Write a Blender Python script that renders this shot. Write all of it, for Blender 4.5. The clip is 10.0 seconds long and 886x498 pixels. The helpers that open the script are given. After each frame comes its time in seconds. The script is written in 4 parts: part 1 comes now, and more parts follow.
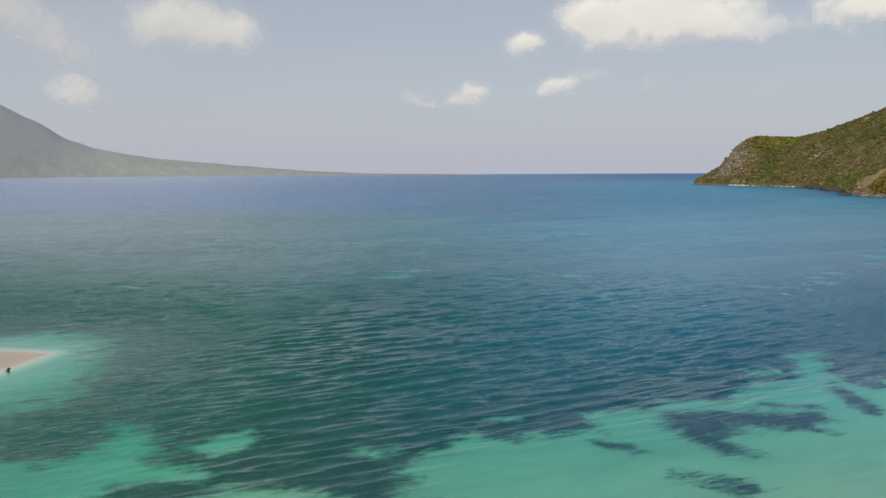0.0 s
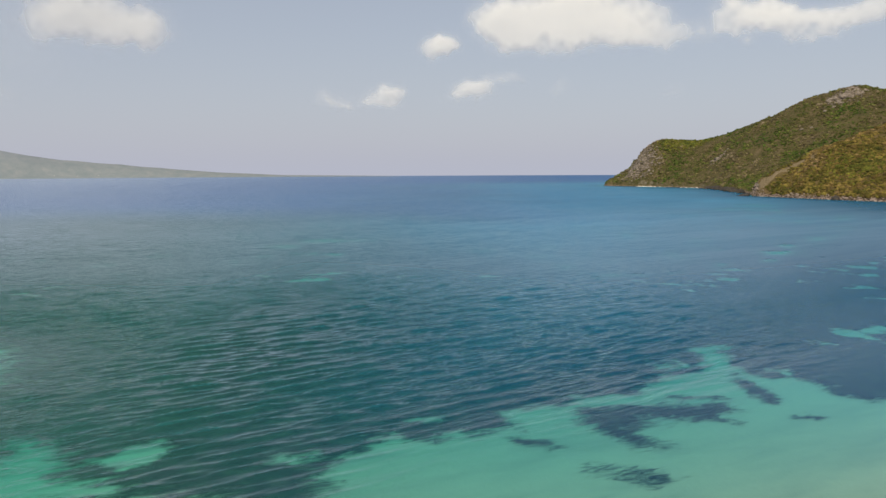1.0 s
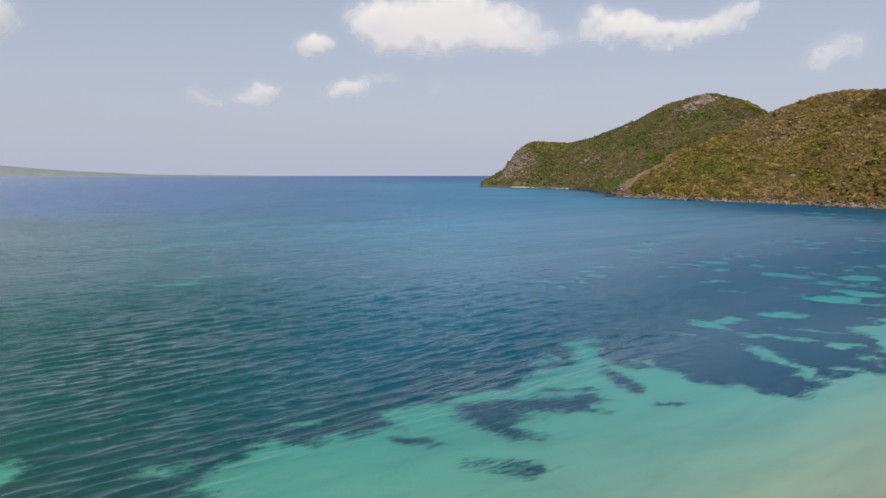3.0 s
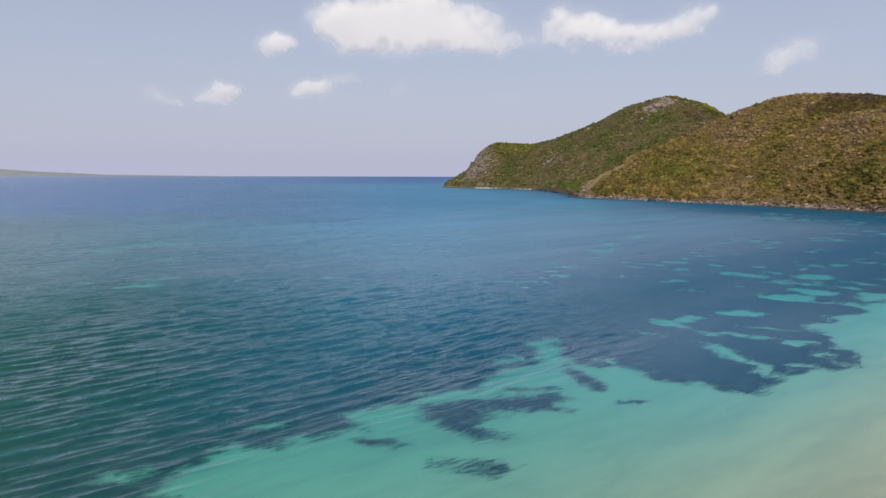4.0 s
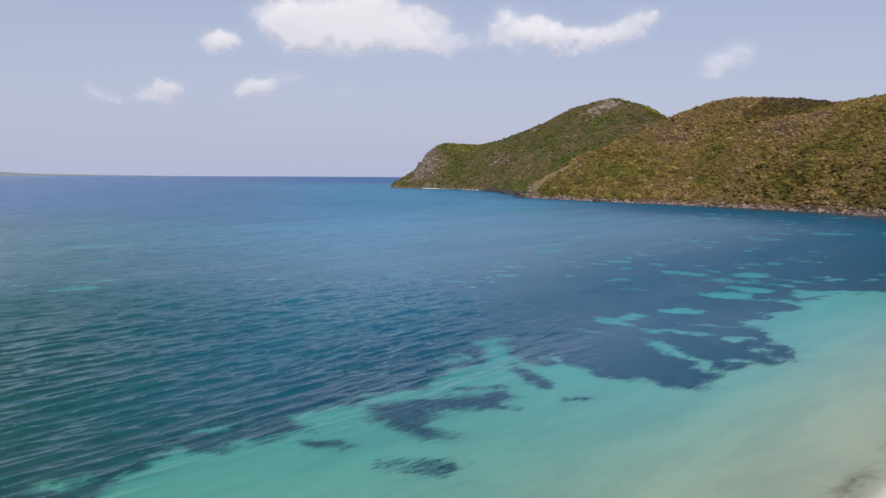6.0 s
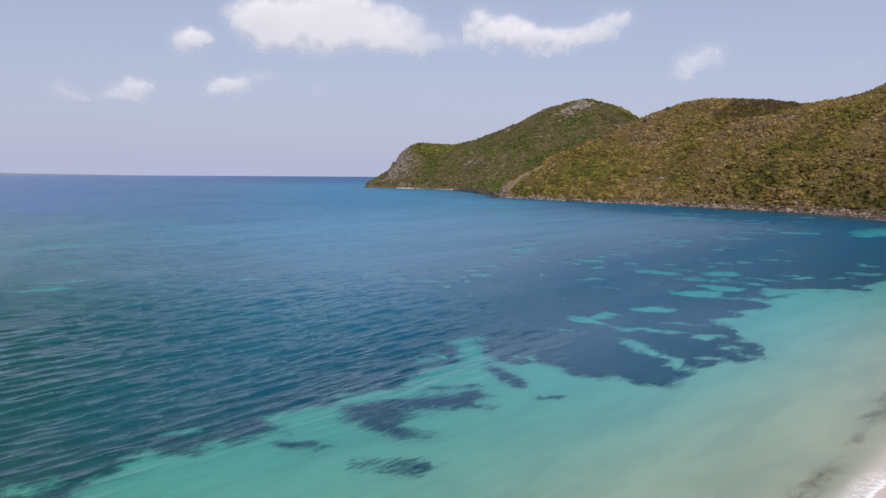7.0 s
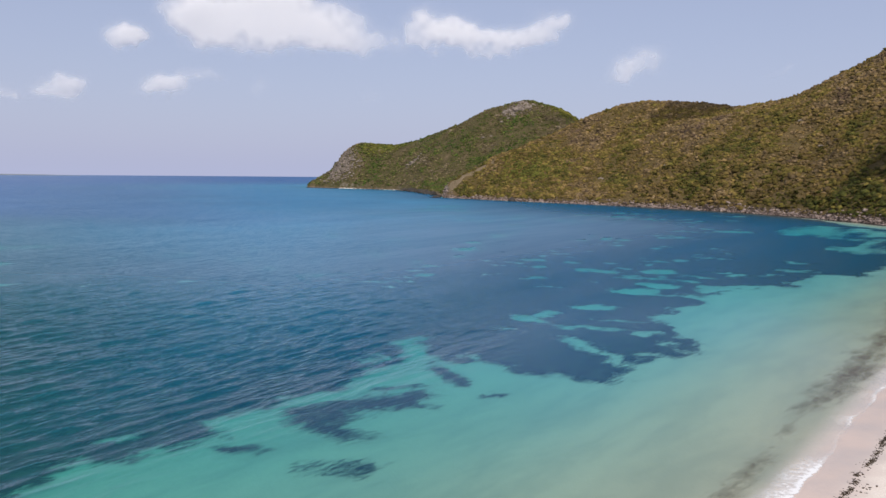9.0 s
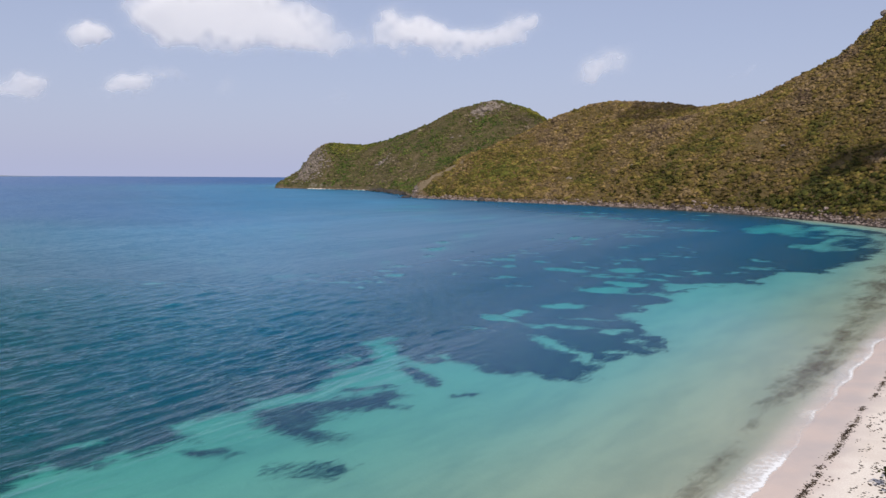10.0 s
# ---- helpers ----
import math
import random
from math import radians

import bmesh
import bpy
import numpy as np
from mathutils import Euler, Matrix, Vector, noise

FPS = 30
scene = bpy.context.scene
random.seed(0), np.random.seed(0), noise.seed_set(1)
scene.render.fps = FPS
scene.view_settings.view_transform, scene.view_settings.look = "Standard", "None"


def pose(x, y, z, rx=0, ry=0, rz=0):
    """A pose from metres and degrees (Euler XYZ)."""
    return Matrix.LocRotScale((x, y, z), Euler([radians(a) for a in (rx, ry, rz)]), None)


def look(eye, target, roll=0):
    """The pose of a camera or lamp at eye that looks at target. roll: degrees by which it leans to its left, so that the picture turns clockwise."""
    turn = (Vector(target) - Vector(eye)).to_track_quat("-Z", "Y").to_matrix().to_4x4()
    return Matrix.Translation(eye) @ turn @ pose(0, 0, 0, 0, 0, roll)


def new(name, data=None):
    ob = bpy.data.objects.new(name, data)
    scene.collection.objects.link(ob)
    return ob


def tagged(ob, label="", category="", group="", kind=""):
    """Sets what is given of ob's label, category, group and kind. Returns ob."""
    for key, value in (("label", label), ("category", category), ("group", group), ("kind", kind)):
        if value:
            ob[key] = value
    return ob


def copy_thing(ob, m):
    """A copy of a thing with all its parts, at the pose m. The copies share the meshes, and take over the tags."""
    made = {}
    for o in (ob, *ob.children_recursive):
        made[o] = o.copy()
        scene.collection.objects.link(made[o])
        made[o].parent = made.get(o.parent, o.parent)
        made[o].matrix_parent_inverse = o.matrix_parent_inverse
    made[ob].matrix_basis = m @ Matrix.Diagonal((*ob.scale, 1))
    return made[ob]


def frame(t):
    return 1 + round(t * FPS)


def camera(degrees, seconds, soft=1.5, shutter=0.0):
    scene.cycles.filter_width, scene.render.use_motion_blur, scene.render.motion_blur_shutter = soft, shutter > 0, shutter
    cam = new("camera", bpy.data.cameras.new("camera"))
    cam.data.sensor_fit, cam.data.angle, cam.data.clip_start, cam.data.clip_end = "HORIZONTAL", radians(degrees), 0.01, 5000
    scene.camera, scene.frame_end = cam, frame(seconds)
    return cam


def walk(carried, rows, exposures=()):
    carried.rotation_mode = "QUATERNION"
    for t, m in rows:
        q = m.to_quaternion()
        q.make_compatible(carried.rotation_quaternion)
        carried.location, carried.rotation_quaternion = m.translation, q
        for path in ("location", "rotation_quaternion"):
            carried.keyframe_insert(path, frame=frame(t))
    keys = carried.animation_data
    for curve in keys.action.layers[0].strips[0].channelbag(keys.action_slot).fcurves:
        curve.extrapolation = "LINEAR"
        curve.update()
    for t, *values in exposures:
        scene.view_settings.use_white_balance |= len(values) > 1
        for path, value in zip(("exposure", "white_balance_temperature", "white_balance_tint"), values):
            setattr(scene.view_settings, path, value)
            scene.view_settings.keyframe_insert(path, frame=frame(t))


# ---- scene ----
cam = camera(60.9, 10.0, soft=1.5)
PATH = [
    (0, (0.00, -0.00, 30.00), (0.086, 99.451, 19.538), -0.29),
    (0.5, (0.00, -0.00, 30.00), (5.875, 99.283, 19.605), -0.32),
    (1, (0.00, -0.00, 30.00), (10.981, 98.857, 19.703), -0.26),
    (1.5, (0.01, -0.01, 29.99), (15.121, 98.298, 19.632), -0.12),
    (2, (0.01, -0.02, 29.98), (19.123, 97.601, 19.697), -0.11),
    (2.5, (0.02, -0.02, 29.97), (23.140, 96.724, 19.711), -0.01),
    (3, (0.02, -0.03, 29.96), (26.785, 95.773, 19.697), 0.04),
    (4.5, (0.05, -0.06, 29.90), (33.015, 93.807, 19.809), 0.21),
    (5, (0.06, -0.07, 29.88), (34.655, 93.211, 19.820), 0.23),
    (5.5, (0.07, -0.08, 29.86), (36.313, 92.575, 19.811), 0.29),
    (7, (0.10, -0.12, 29.81), (41.067, 90.549, 19.743), 0.44),
    (7.5, (0.11, -0.13, 29.80), (42.652, 89.816, 19.781), 0.42),
    (8, (0.12, -0.14, 29.79), (44.286, 89.023, 19.792), 0.39),
    (8.5, (0.13, -0.14, 29.78), (46.010, 88.142, 19.766), 0.43),
    (9, (0.13, -0.15, 29.78), (47.828, 87.175, 19.802), 0.54),
    (9.5, (0.14, -0.15, 29.78), (49.553, 86.210, 19.817), 0.42),
    (10, (0.14, -0.16, 29.78), (51.310, 85.182, 19.835), 0.41),
]
EXPOSURES = [(0.0, 0.02, 7750, 2), (1.0, 0.03, 7600, 3), (2.5, 0.05, 7300, 6), (5.0, 0.06, 6900, 10), (10.0, 0.03, 6550, 11)]
walk(cam, [(t, look(eye, target, roll)) for t, eye, target, roll in PATH], EXPOSURES)

# ---- light ----
SUN_TURN, SUN_HEIGHT = radians(212), radians(48)      # compass turn from +y towards +x, height over the horizon
sun_way = Vector((math.sin(SUN_TURN) * math.cos(SUN_HEIGHT), math.cos(SUN_TURN) * math.cos(SUN_HEIGHT), math.sin(SUN_HEIGHT)))
world = bpy.data.worlds.new("sky")
scene.world = world
world.use_nodes = True
wn = world.node_tree.nodes
sky = wn.new("ShaderNodeTexSky")
sky.sky_type, sky.sun_disc = "NISHITA", False
sky.sun_elevation, sky.sun_rotation = SUN_HEIGHT, SUN_TURN
sky.altitude, sky.air_density, sky.dust_density, sky.ozone_density = 0, 1.0, 1.5, 1.5
# Humid air whitens the sky towards the horizon.
def world_math(op, a, b):
    node = wn.new("ShaderNodeMath")
    node.operation = op
    for value, socket in zip((a, b), node.inputs):
        if isinstance(value, bpy.types.NodeSocket):
            world.node_tree.links.new(value, socket)
        else:
            socket.default_value = value
    return node.outputs[0]


up = wn.new("ShaderNodeSeparateXYZ")
world.node_tree.links.new(wn.new("ShaderNodeTexCoord").outputs["Generated"], up.inputs[0])
thick = world_math("EXPONENT", world_math("MULTIPLY", world_math("MAXIMUM", up.outputs[2], 0.0), -6.0), 0.0)
humid = world_math("ADD", world_math("MULTIPLY", thick, 0.45), 0.48)
clean = wn.new("ShaderNodeVectorMath")
clean.operation = "SCALE"
clean.inputs["Scale"].default_value = 0.108
world.node_tree.links.new(sky.outputs[0], clean.inputs[0])
veil = wn.new("ShaderNodeMix")
veil.data_type = "RGBA"
veil.inputs[7].default_value = (0.450, 0.487, 0.690, 1)
world.node_tree.links.new(humid, veil.inputs[0])
world.node_tree.links.new(clean.outputs[0], veil.inputs[6])
world.node_tree.links.new(veil.outputs[2], wn["Background"].inputs["Color"])
wn["Background"].inputs["Strength"].default_value = 1.0
sun = new("sun", bpy.data.lights.new("sun", "SUN"))
sun.data.energy, sun.data.angle, sun.data.color = 3.6, radians(0.53), (1.0, 0.95, 0.87)
sun.matrix_world = look(sun_way * 100, (0, 0, 0))



# ---- node helpers ----
class Nodes:
    """A material's node tree with short calls."""

    def __init__(self, name):
        self.mat = bpy.data.materials.new(name)
        self.mat.use_nodes = True
        self.tree = self.mat.node_tree
        self.tree.nodes.clear()
        self.out = self.tree.nodes.new("ShaderNodeOutputMaterial")

    def put(self, kind, **values):
        node = self.tree.nodes.new("ShaderNode" + kind)
        for key, value in values.items():
            self.link(value, node.inputs[key.replace("_", " ")])
        return node

    def link(self, value, socket):
        if isinstance(value, bpy.types.NodeSocket):
            self.tree.links.new(value, socket)
        else:
            socket.default_value = value

    def coords(self, scale=(1, 1, 1), turn=0.0):
        turned = self.put("Mapping", Rotation=(0, 0, turn), Vector=self.put("TexCoord").outputs["Object"])
        return self.put("Mapping", Scale=scale, Vector=turned.outputs[0]).outputs[0]

    def noise(self, scale, detail=4.0, rough=0.55, vector=None, distortion=0.0):
        n = self.put("TexNoise", Scale=scale, Detail=detail, Roughness=rough, Distortion=distortion)
        self.link(vector or self.put("TexCoord").outputs["Object"], n.inputs["Vector"])
        return n.outputs["Fac"]

    def math(self, op, a, b=0.0, c=0.0, clamp=False):
        n = self.tree.nodes.new("ShaderNodeMath")
        n.operation, n.use_clamp = op, clamp
        for value, socket in zip((a, b, c), n.inputs):
            self.link(value, socket)
        return n.outputs[0]

    def ramp(self, fac, stops):
        n = self.tree.nodes.new("ShaderNodeValToRGB")
        el = n.color_ramp.elements
        while len(el) < len(stops):
            el.new(0.5)
        for e, (at, color) in zip(el, stops):
            e.position, e.color = at, (*color, 1)
        self.link(fac, n.inputs[0])
        return n.outputs[0]

    def step(self, fac, low, high):
        n = self.put("MapRange", From_Min=low, From_Max=high)
        n.interpolation_type = "SMOOTHSTEP"
        self.link(fac, n.inputs["Value"])
        return n.outputs[0]

    def blend(self, fac, a, b):
        n = self.tree.nodes.new("ShaderNodeMix")
        n.data_type = "RGBA"
        self.link(fac, n.inputs[0])
        for value, socket in ((a, n.inputs[6]), (b, n.inputs[7])):
            self.link((*value, 1) if isinstance(value, tuple) else value, socket)
        return n.outputs[2]

    def bump(self, height, strength, distance):
        n = self.put("Bump", Strength=strength, Distance=distance)
        self.link(height, n.inputs["Height"])
        return n.outputs[0]

    def done(self, shader):
        self.tree.links.new(shader, self.out.inputs[0])
        return self.mat


def surface(n, color, rough, normal=None, spec=0.3):
    p = n.put("BsdfPrincipled", Base_Color=color, Roughness=rough)
    p.inputs["Specular IOR Level"].default_value = spec
    if normal:
        n.link(normal, p.inputs["Normal"])
    return n.done(p.outputs[0])


def sea_material():
    """Water that absorbs red first along its depth, scatters blue back and mirrors the sky on its wavelets."""
    n = Nodes("sea_water")
    depth = n.put("Attribute")
    depth.attribute_name = "depth"
    d = depth.outputs["Fac"]
    swell = n.put("Attribute")
    swell.attribute_name = "swell"
    mix = n.put("CombineColor")
    for channel, k in zip(("Red", "Green", "Blue"), (0.42, 0.072, 0.086)):
        n.link(n.math("EXPONENT", n.math("MULTIPLY", d, -k)), mix.inputs[channel])
    clear = n.put("BsdfTransparent", Color=mix.outputs[0])
    # What the water itself scatters back: green over silt, blue over the deep.
    turbid = n.math("SUBTRACT", 1.0, n.math("EXPONENT", n.math("MULTIPLY", d, -0.55)))
    patch = n.noise(0.006, 3.0, 0.6)
    reach = n.math("DIVIDE", d, 60.0, clamp=True)
    body = n.ramp(reach, [(0.045, (0.002, 0.038, 0.086)), (0.085, (0.008, 0.092, 0.168)), (0.22, (0.017, 0.165, 0.300)), (0.45, (0.012, 0.110, 0.252)), (1.0, (0.007, 0.079, 0.232))])
    body = n.blend(n.math("MULTIPLY", n.step(patch, 0.4, 0.65), 0.3), body, (0.002, 0.060, 0.14))
    spot = n.put("SeparateXYZ", Vector=n.put("TexCoord").outputs["Object"])
    west = n.math("DIVIDE", spot.outputs[0], n.math("ADD", spot.outputs[1], 70.0))
    body = n.blend(n.math("MULTIPLY", n.math("MULTIPLY", n.step(west, 0.22, 0.50), 0.85), n.math("SUBTRACT", 1.0, n.step(d, 5.0, 13.0))), body, (0.006, 0.067, 0.155))
    silt = n.step(west, 0.27, -0.30)
    body = n.blend(n.math("MULTIPLY", n.math("MULTIPLY", silt, 0.88), n.math("SUBTRACT", 1.0, n.step(d, 14.0, 45.0))), body, (0.024, 0.077, 0.057))
    murk = n.math("SUBTRACT", 1.0, n.math("EXPONENT", n.math("MULTIPLY", d, -0.45)))
    body = n.blend(n.step(d, 0.22, 1.5), n.blend(murk, (0.0, 0.0, 0.0), (0.132, 0.115, 0.100)), n.blend(turbid, (0.0, 0.0, 0.0), body))
    # Wavelets with long crests, where the mesh does not carry them, and chop on top of them.
    lean = radians(-27)
    calm = n.math("MULTIPLY", n.math("MULTIPLY_ADD", n.step(d, 2.2, 5.0), 0.96, 0.04), n.math("SUBTRACT", 1.0, n.math("MULTIPLY", n.step(west, 0.24, 0.48), 0.68)))
    long = n.noise(1.0, 3.0, 0.5, n.coords((0.060, 0.40, 1), lean), 0.35)
    chop = n.noise(1.0, 3.0, 0.55, n.coords((0.25, 1.4, 1), lean), 0.4)
    fine = n.noise(2.6, 3.0, 0.6, n.coords((0.6, 1.2, 1), lean))
    height = n.math("MULTIPLY", n.math("MULTIPLY", long, long), n.math("MULTIPLY_ADD", swell.outputs["Fac"], -1.1, 1.45))
    height = n.math("ADD", height, n.math("ADD", n.math("MULTIPLY", n.math("MULTIPLY", chop, chop), n.math("MULTIPLY_ADD", n.step(d, 3.2, 7.0), -0.40, 0.85)), n.math("MULTIPLY", fine, 0.10)))
    ripple = n.bump(n.math("MULTIPLY", height, calm), 1.0, 1.0)
    scatter = n.put("BsdfDiffuse", Color=body)
    both = n.put("AddShader")
    n.link(clear.outputs[0], both.inputs[0])
    n.link(scatter.outputs[0], both.inputs[1])
    gloss = n.put("BsdfGlossy", Color=(0.91, 0.95, 1.0, 1), Roughness=n.math("MULTIPLY_ADD", n.step(d, 3.0, 9.0), 0.18, 0.15), Normal=ripple)
    edge = n.put("Fresnel", IOR=1.33, Normal=ripple)
    # Gusts roughen the surface in long bands, and rough water mirrors less at a low look.
    gust_glare = n.math("MULTIPLY_ADD", n.noise(1.0, 4.0, 0.6, n.coords((0.006, 0.040, 1), lean), 0.8), 0.55, 0.68)
    # Mirror raised by place in the west to imitate a pale glare.
    gust_glare = n.math("MULTIPLY_ADD", n.step(west, 0.10, -0.50), n.math("MULTIPLY", n.step(d, 3.8, 14.0), 1.25), gust_glare)
    mirror = n.math("MINIMUM", n.math("MULTIPLY", n.math("POWER", edge.outputs[0], 1.9), 4.0), 0.46)
    amount = n.math("MULTIPLY", mirror, n.math("MULTIPLY", n.math("MULTIPLY_ADD", n.math("MULTIPLY", n.step(west, 0.24, 0.55), n.math("SUBTRACT", 1.0, n.math("MULTIPLY", n.step(d, 3.5, 8.0), 0.7))), -0.58, gust_glare), n.math("SUBTRACT", 1.0, n.math("MULTIPLY", n.math("MULTIPLY", n.step(spot.outputs[1], 220.0, 750.0), n.step(west, 0.0, 0.32)), 0.50))))
    final = n.put("MixShader")
    n.link(amount, final.inputs[0])
    n.link(both.outputs[0], final.inputs[1])
    n.link(gloss.outputs[0], final.inputs[2])
    return n.done(final.outputs[0])


def sand_material():
    """Pale coral sand; darker and smoother where the swash keeps it wet."""
    n = Nodes("coral_sand")
    place = n.put("SeparateXYZ", Vector=n.put("TexCoord").outputs["Object"])
    z = place.outputs[2]
    wave = n.math("MULTIPLY_ADD", n.noise(0.35, 3.0), 0.35, -0.17)
    dry = n.step(n.math("ADD", z, wave), 0.18, 0.66)
    grain = n.noise(6.0, 5.0, 0.7)
    wide = n.noise(0.12, 4.0)
    pale = n.blend(n.step(grain, 0.3, 0.75), (0.68, 0.59, 0.50), (0.82, 0.75, 0.66))
    pale = n.blend(n.math("MULTIPLY", n.step(wide, 0.45, 0.7), 0.35), pale, (0.52, 0.42, 0.34))
    wet = n.blend(n.step(wide, 0.35, 0.7), (0.60, 0.48, 0.41), (0.50, 0.425, 0.385))
    drifts = n.noise(1.0, 5.0, 0.65, n.coords((0.045, 0.16, 1), radians(-22)), 0.15)
    bed = n.blend(n.step(drifts, 0.38, 0.70), (0.375, 0.332, 0.246), (0.285, 0.270, 0.205))
    wet = n.blend(n.step(z, -0.22, -0.05), bed, wet)
    rubble = n.step(n.math("MULTIPLY", place.outputs[0], -1.0), 45.0, 58.0)
    wet = n.blend(n.math("MULTIPLY", rubble, n.step(z, -0.05, 0.02)), wet, (0.33, 0.275, 0.245))
    color = n.blend(dry, wet, pale)
    rough = n.math("MULTIPLY_ADD", dry, 0.5, 0.4)
    normal = n.bump(n.math("ADD", n.noise(1.3, 4.0), n.math("MULTIPLY", grain, 0.3)), 0.5, 0.12)
    return surface(n, color, rough, normal)


def mottled(name, colors, scale, rough=0.85, bump=0.5, depth=0.1, island=0.0, spec=0.2):
    """A rough natural surface of three colours at two scales; island: how far single pieces differ."""
    n = Nodes(name)
    fac = n.math("MULTIPLY_ADD", n.noise(scale, 5.0, 0.65), 0.65, n.math("MULTIPLY", n.noise(scale * 0.13, 3.0), 0.35))
    if island:
        fac = n.math("MULTIPLY_ADD", n.math("SUBTRACT", n.put("NewGeometry").outputs["Random Per Island"], 0.5), island, fac)
    stops = [(0.30 + 0.4 * k / (len(colors) - 1), c) for k, c in enumerate(colors)]
    color = n.ramp(fac, stops)
    normal = n.bump(n.noise(scale * 2.2, 4.0, 0.7), bump, depth)
    return surface(n, color, rough, normal, spec)


def covering(name, colors, scale, soft):
    """Plants that thin out towards the ragged edge of their patch."""
    n = Nodes(name)
    cover = n.put("Attribute")
    cover.attribute_name = "cover"
    tufts = n.noise(scale, 5.0, 0.72, n.coords((0.45, 1.3, 1.0), radians(-18)), 0.6)
    color = n.ramp(n.noise(scale * 0.4, 5.0, 0.65), [(0.30 + 0.2 * k, c) for k, c in enumerate(colors)])
    shade = n.put("BsdfDiffuse", Color=color)
    there = n.step(n.math("MULTIPLY_ADD", n.math("SUBTRACT", tufts, 0.5), 2.7, cover.outputs["Fac"]), -0.50 * soft, 0.75 * soft)
    mix = n.put("MixShader")
    n.link(there, mix.inputs[0])
    n.link(n.put("BsdfTransparent").outputs[0], mix.inputs[1])
    n.link(shade.outputs[0], mix.inputs[2])
    return n.done(mix.outputs[0])


def hill_material():
    """Dry hillside soil and grass, bare pale stone close to the sea."""
    n = Nodes("dry_hillside")
    place = n.put("SeparateXYZ", Vector=n.put("TexCoord").outputs["Object"])
    low = n.math("MULTIPLY_ADD", n.noise(0.09, 3.0), 5.0, place.outputs[2])
    grass = n.ramp(n.math("MULTIPLY_ADD", n.noise(0.7, 4.0, 0.7), 0.5, n.math("MULTIPLY", n.noise(0.05, 6.0, 0.7), 0.5)), [(0.3, (0.055, 0.042, 0.013)), (0.5, (0.098, 0.070, 0.027)), (0.68, (0.165, 0.110, 0.056))])
    stone = n.ramp(n.noise(0.5, 6.0, 0.7), [(0.3, (0.07, 0.05, 0.035)), (0.5, (0.20, 0.145, 0.11)), (0.7, (0.36, 0.28, 0.23))])
    steep = n.put("SeparateXYZ", Vector=n.put("NewGeometry").outputs["Normal"]).outputs[2]
    steep = n.math("MULTIPLY_ADD", n.noise(0.08, 4.0, 0.7), 0.3, steep)
    damp = n.ramp(n.noise(0.06, 6.0, 0.7), [(0.3, (0.036, 0.036, 0.014)), (0.5, (0.076, 0.062, 0.027)), (0.68, (0.13, 0.095, 0.055))])
    grass = n.blend(n.step(place.outputs[1], 850, 910), grass, damp)
    color = n.blend(n.step(steep, 0.66, 0.80), n.ramp(n.noise(0.22, 6.0, 0.75), [(0.3, (0.07, 0.06, 0.045)), (0.5, (0.16, 0.135, 0.105)), (0.7, (0.27, 0.235, 0.20))]), grass)
    color = n.blend(n.step(low, 3.3, 4.8), stone, color)
    color = n.blend(n.step(place.outputs[2], 0.4, 1.3), (0.055, 0.042, 0.034), color)
    normal = n.bump(n.noise(0.35, 6.0, 0.7), 0.8, 1.2)
    return surface(n, color, 0.9, normal, 0.15)


def shrub_material(name, stops, green=0.0):
    """Leaves of many bushes: zones of one growth, patches in them, and single bushes that differ; greener low on the slope."""
    n = Nodes(name)
    pick = n.put("NewGeometry").outputs["Random Per Island"]
    place = n.put("TexCoord").outputs["Object"]
    high = n.put("SeparateXYZ", Vector=place).outputs[2]
    zone = n.step(n.noise(0.011, 4.0, 0.6), 0.34, 0.66)
    patch = n.step(n.noise(0.045, 5.0, 0.7), 0.33, 0.67)
    fac = n.math("MULTIPLY_ADD", zone, 0.55, n.math("MULTIPLY", patch, 0.46))
    fac = n.math("ADD", fac, n.math("MULTIPLY_ADD", pick, 0.38, -0.22))
    fac = n.math("ADD", fac, n.math("MULTIPLY", n.math("SUBTRACT", n.step(high, 5.0, 75.0), 0.6), green))
    color = n.ramp(fac, stops)
    own = n.math("FRACT", n.math("MULTIPLY", pick, 13.0))
    bright = n.put("VectorMath")
    bright.operation = "SCALE"
    n.link(color, bright.inputs[0])
    stand = n.math("MULTIPLY_ADD", n.step(n.noise(0.10, 4.0, 0.65), 0.36, 0.64), 0.56, 0.68)
    n.link(n.math("MULTIPLY", n.math("MULTIPLY_ADD", n.math("POWER", own, 2.0), 0.80, 0.80), stand), bright.inputs["Scale"])
    color = bright.outputs[0]
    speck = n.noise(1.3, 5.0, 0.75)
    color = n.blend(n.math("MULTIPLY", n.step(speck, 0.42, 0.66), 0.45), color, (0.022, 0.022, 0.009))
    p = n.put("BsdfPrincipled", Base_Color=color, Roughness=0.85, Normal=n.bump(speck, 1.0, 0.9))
    p.inputs["Specular IOR Level"].default_value = 0.1
    return n.done(p.outputs[0])


def cloud_material():
    """Bright vapour, dense in the middle of a billow and thin at its rim."""
    n = Nodes("cloud_vapour")
    vapour = n.put("Attribute")
    vapour.attribute_name = "vapour"
    a = n.put("BsdfDiffuse", Color=(0.92, 0.905, 0.885, 1))
    b = n.put("BsdfTranslucent", Color=(0.92, 0.905, 0.885, 1))
    mix = n.put("MixShader", Fac=0.48)
    n.link(a.outputs[0], mix.inputs[1])
    n.link(b.outputs[0], mix.inputs[2])
    thin = n.put("MixShader")
    n.link(n.math("MULTIPLY", n.math("POWER", n.step(vapour.outputs["Fac"], 0.0, 1.55), 1.3), 0.93), thin.inputs[0])
    n.link(n.put("BsdfTransparent").outputs[0], thin.inputs[1])
    n.link(mix.outputs[0], thin.inputs[2])
    return n.done(thin.outputs[0])


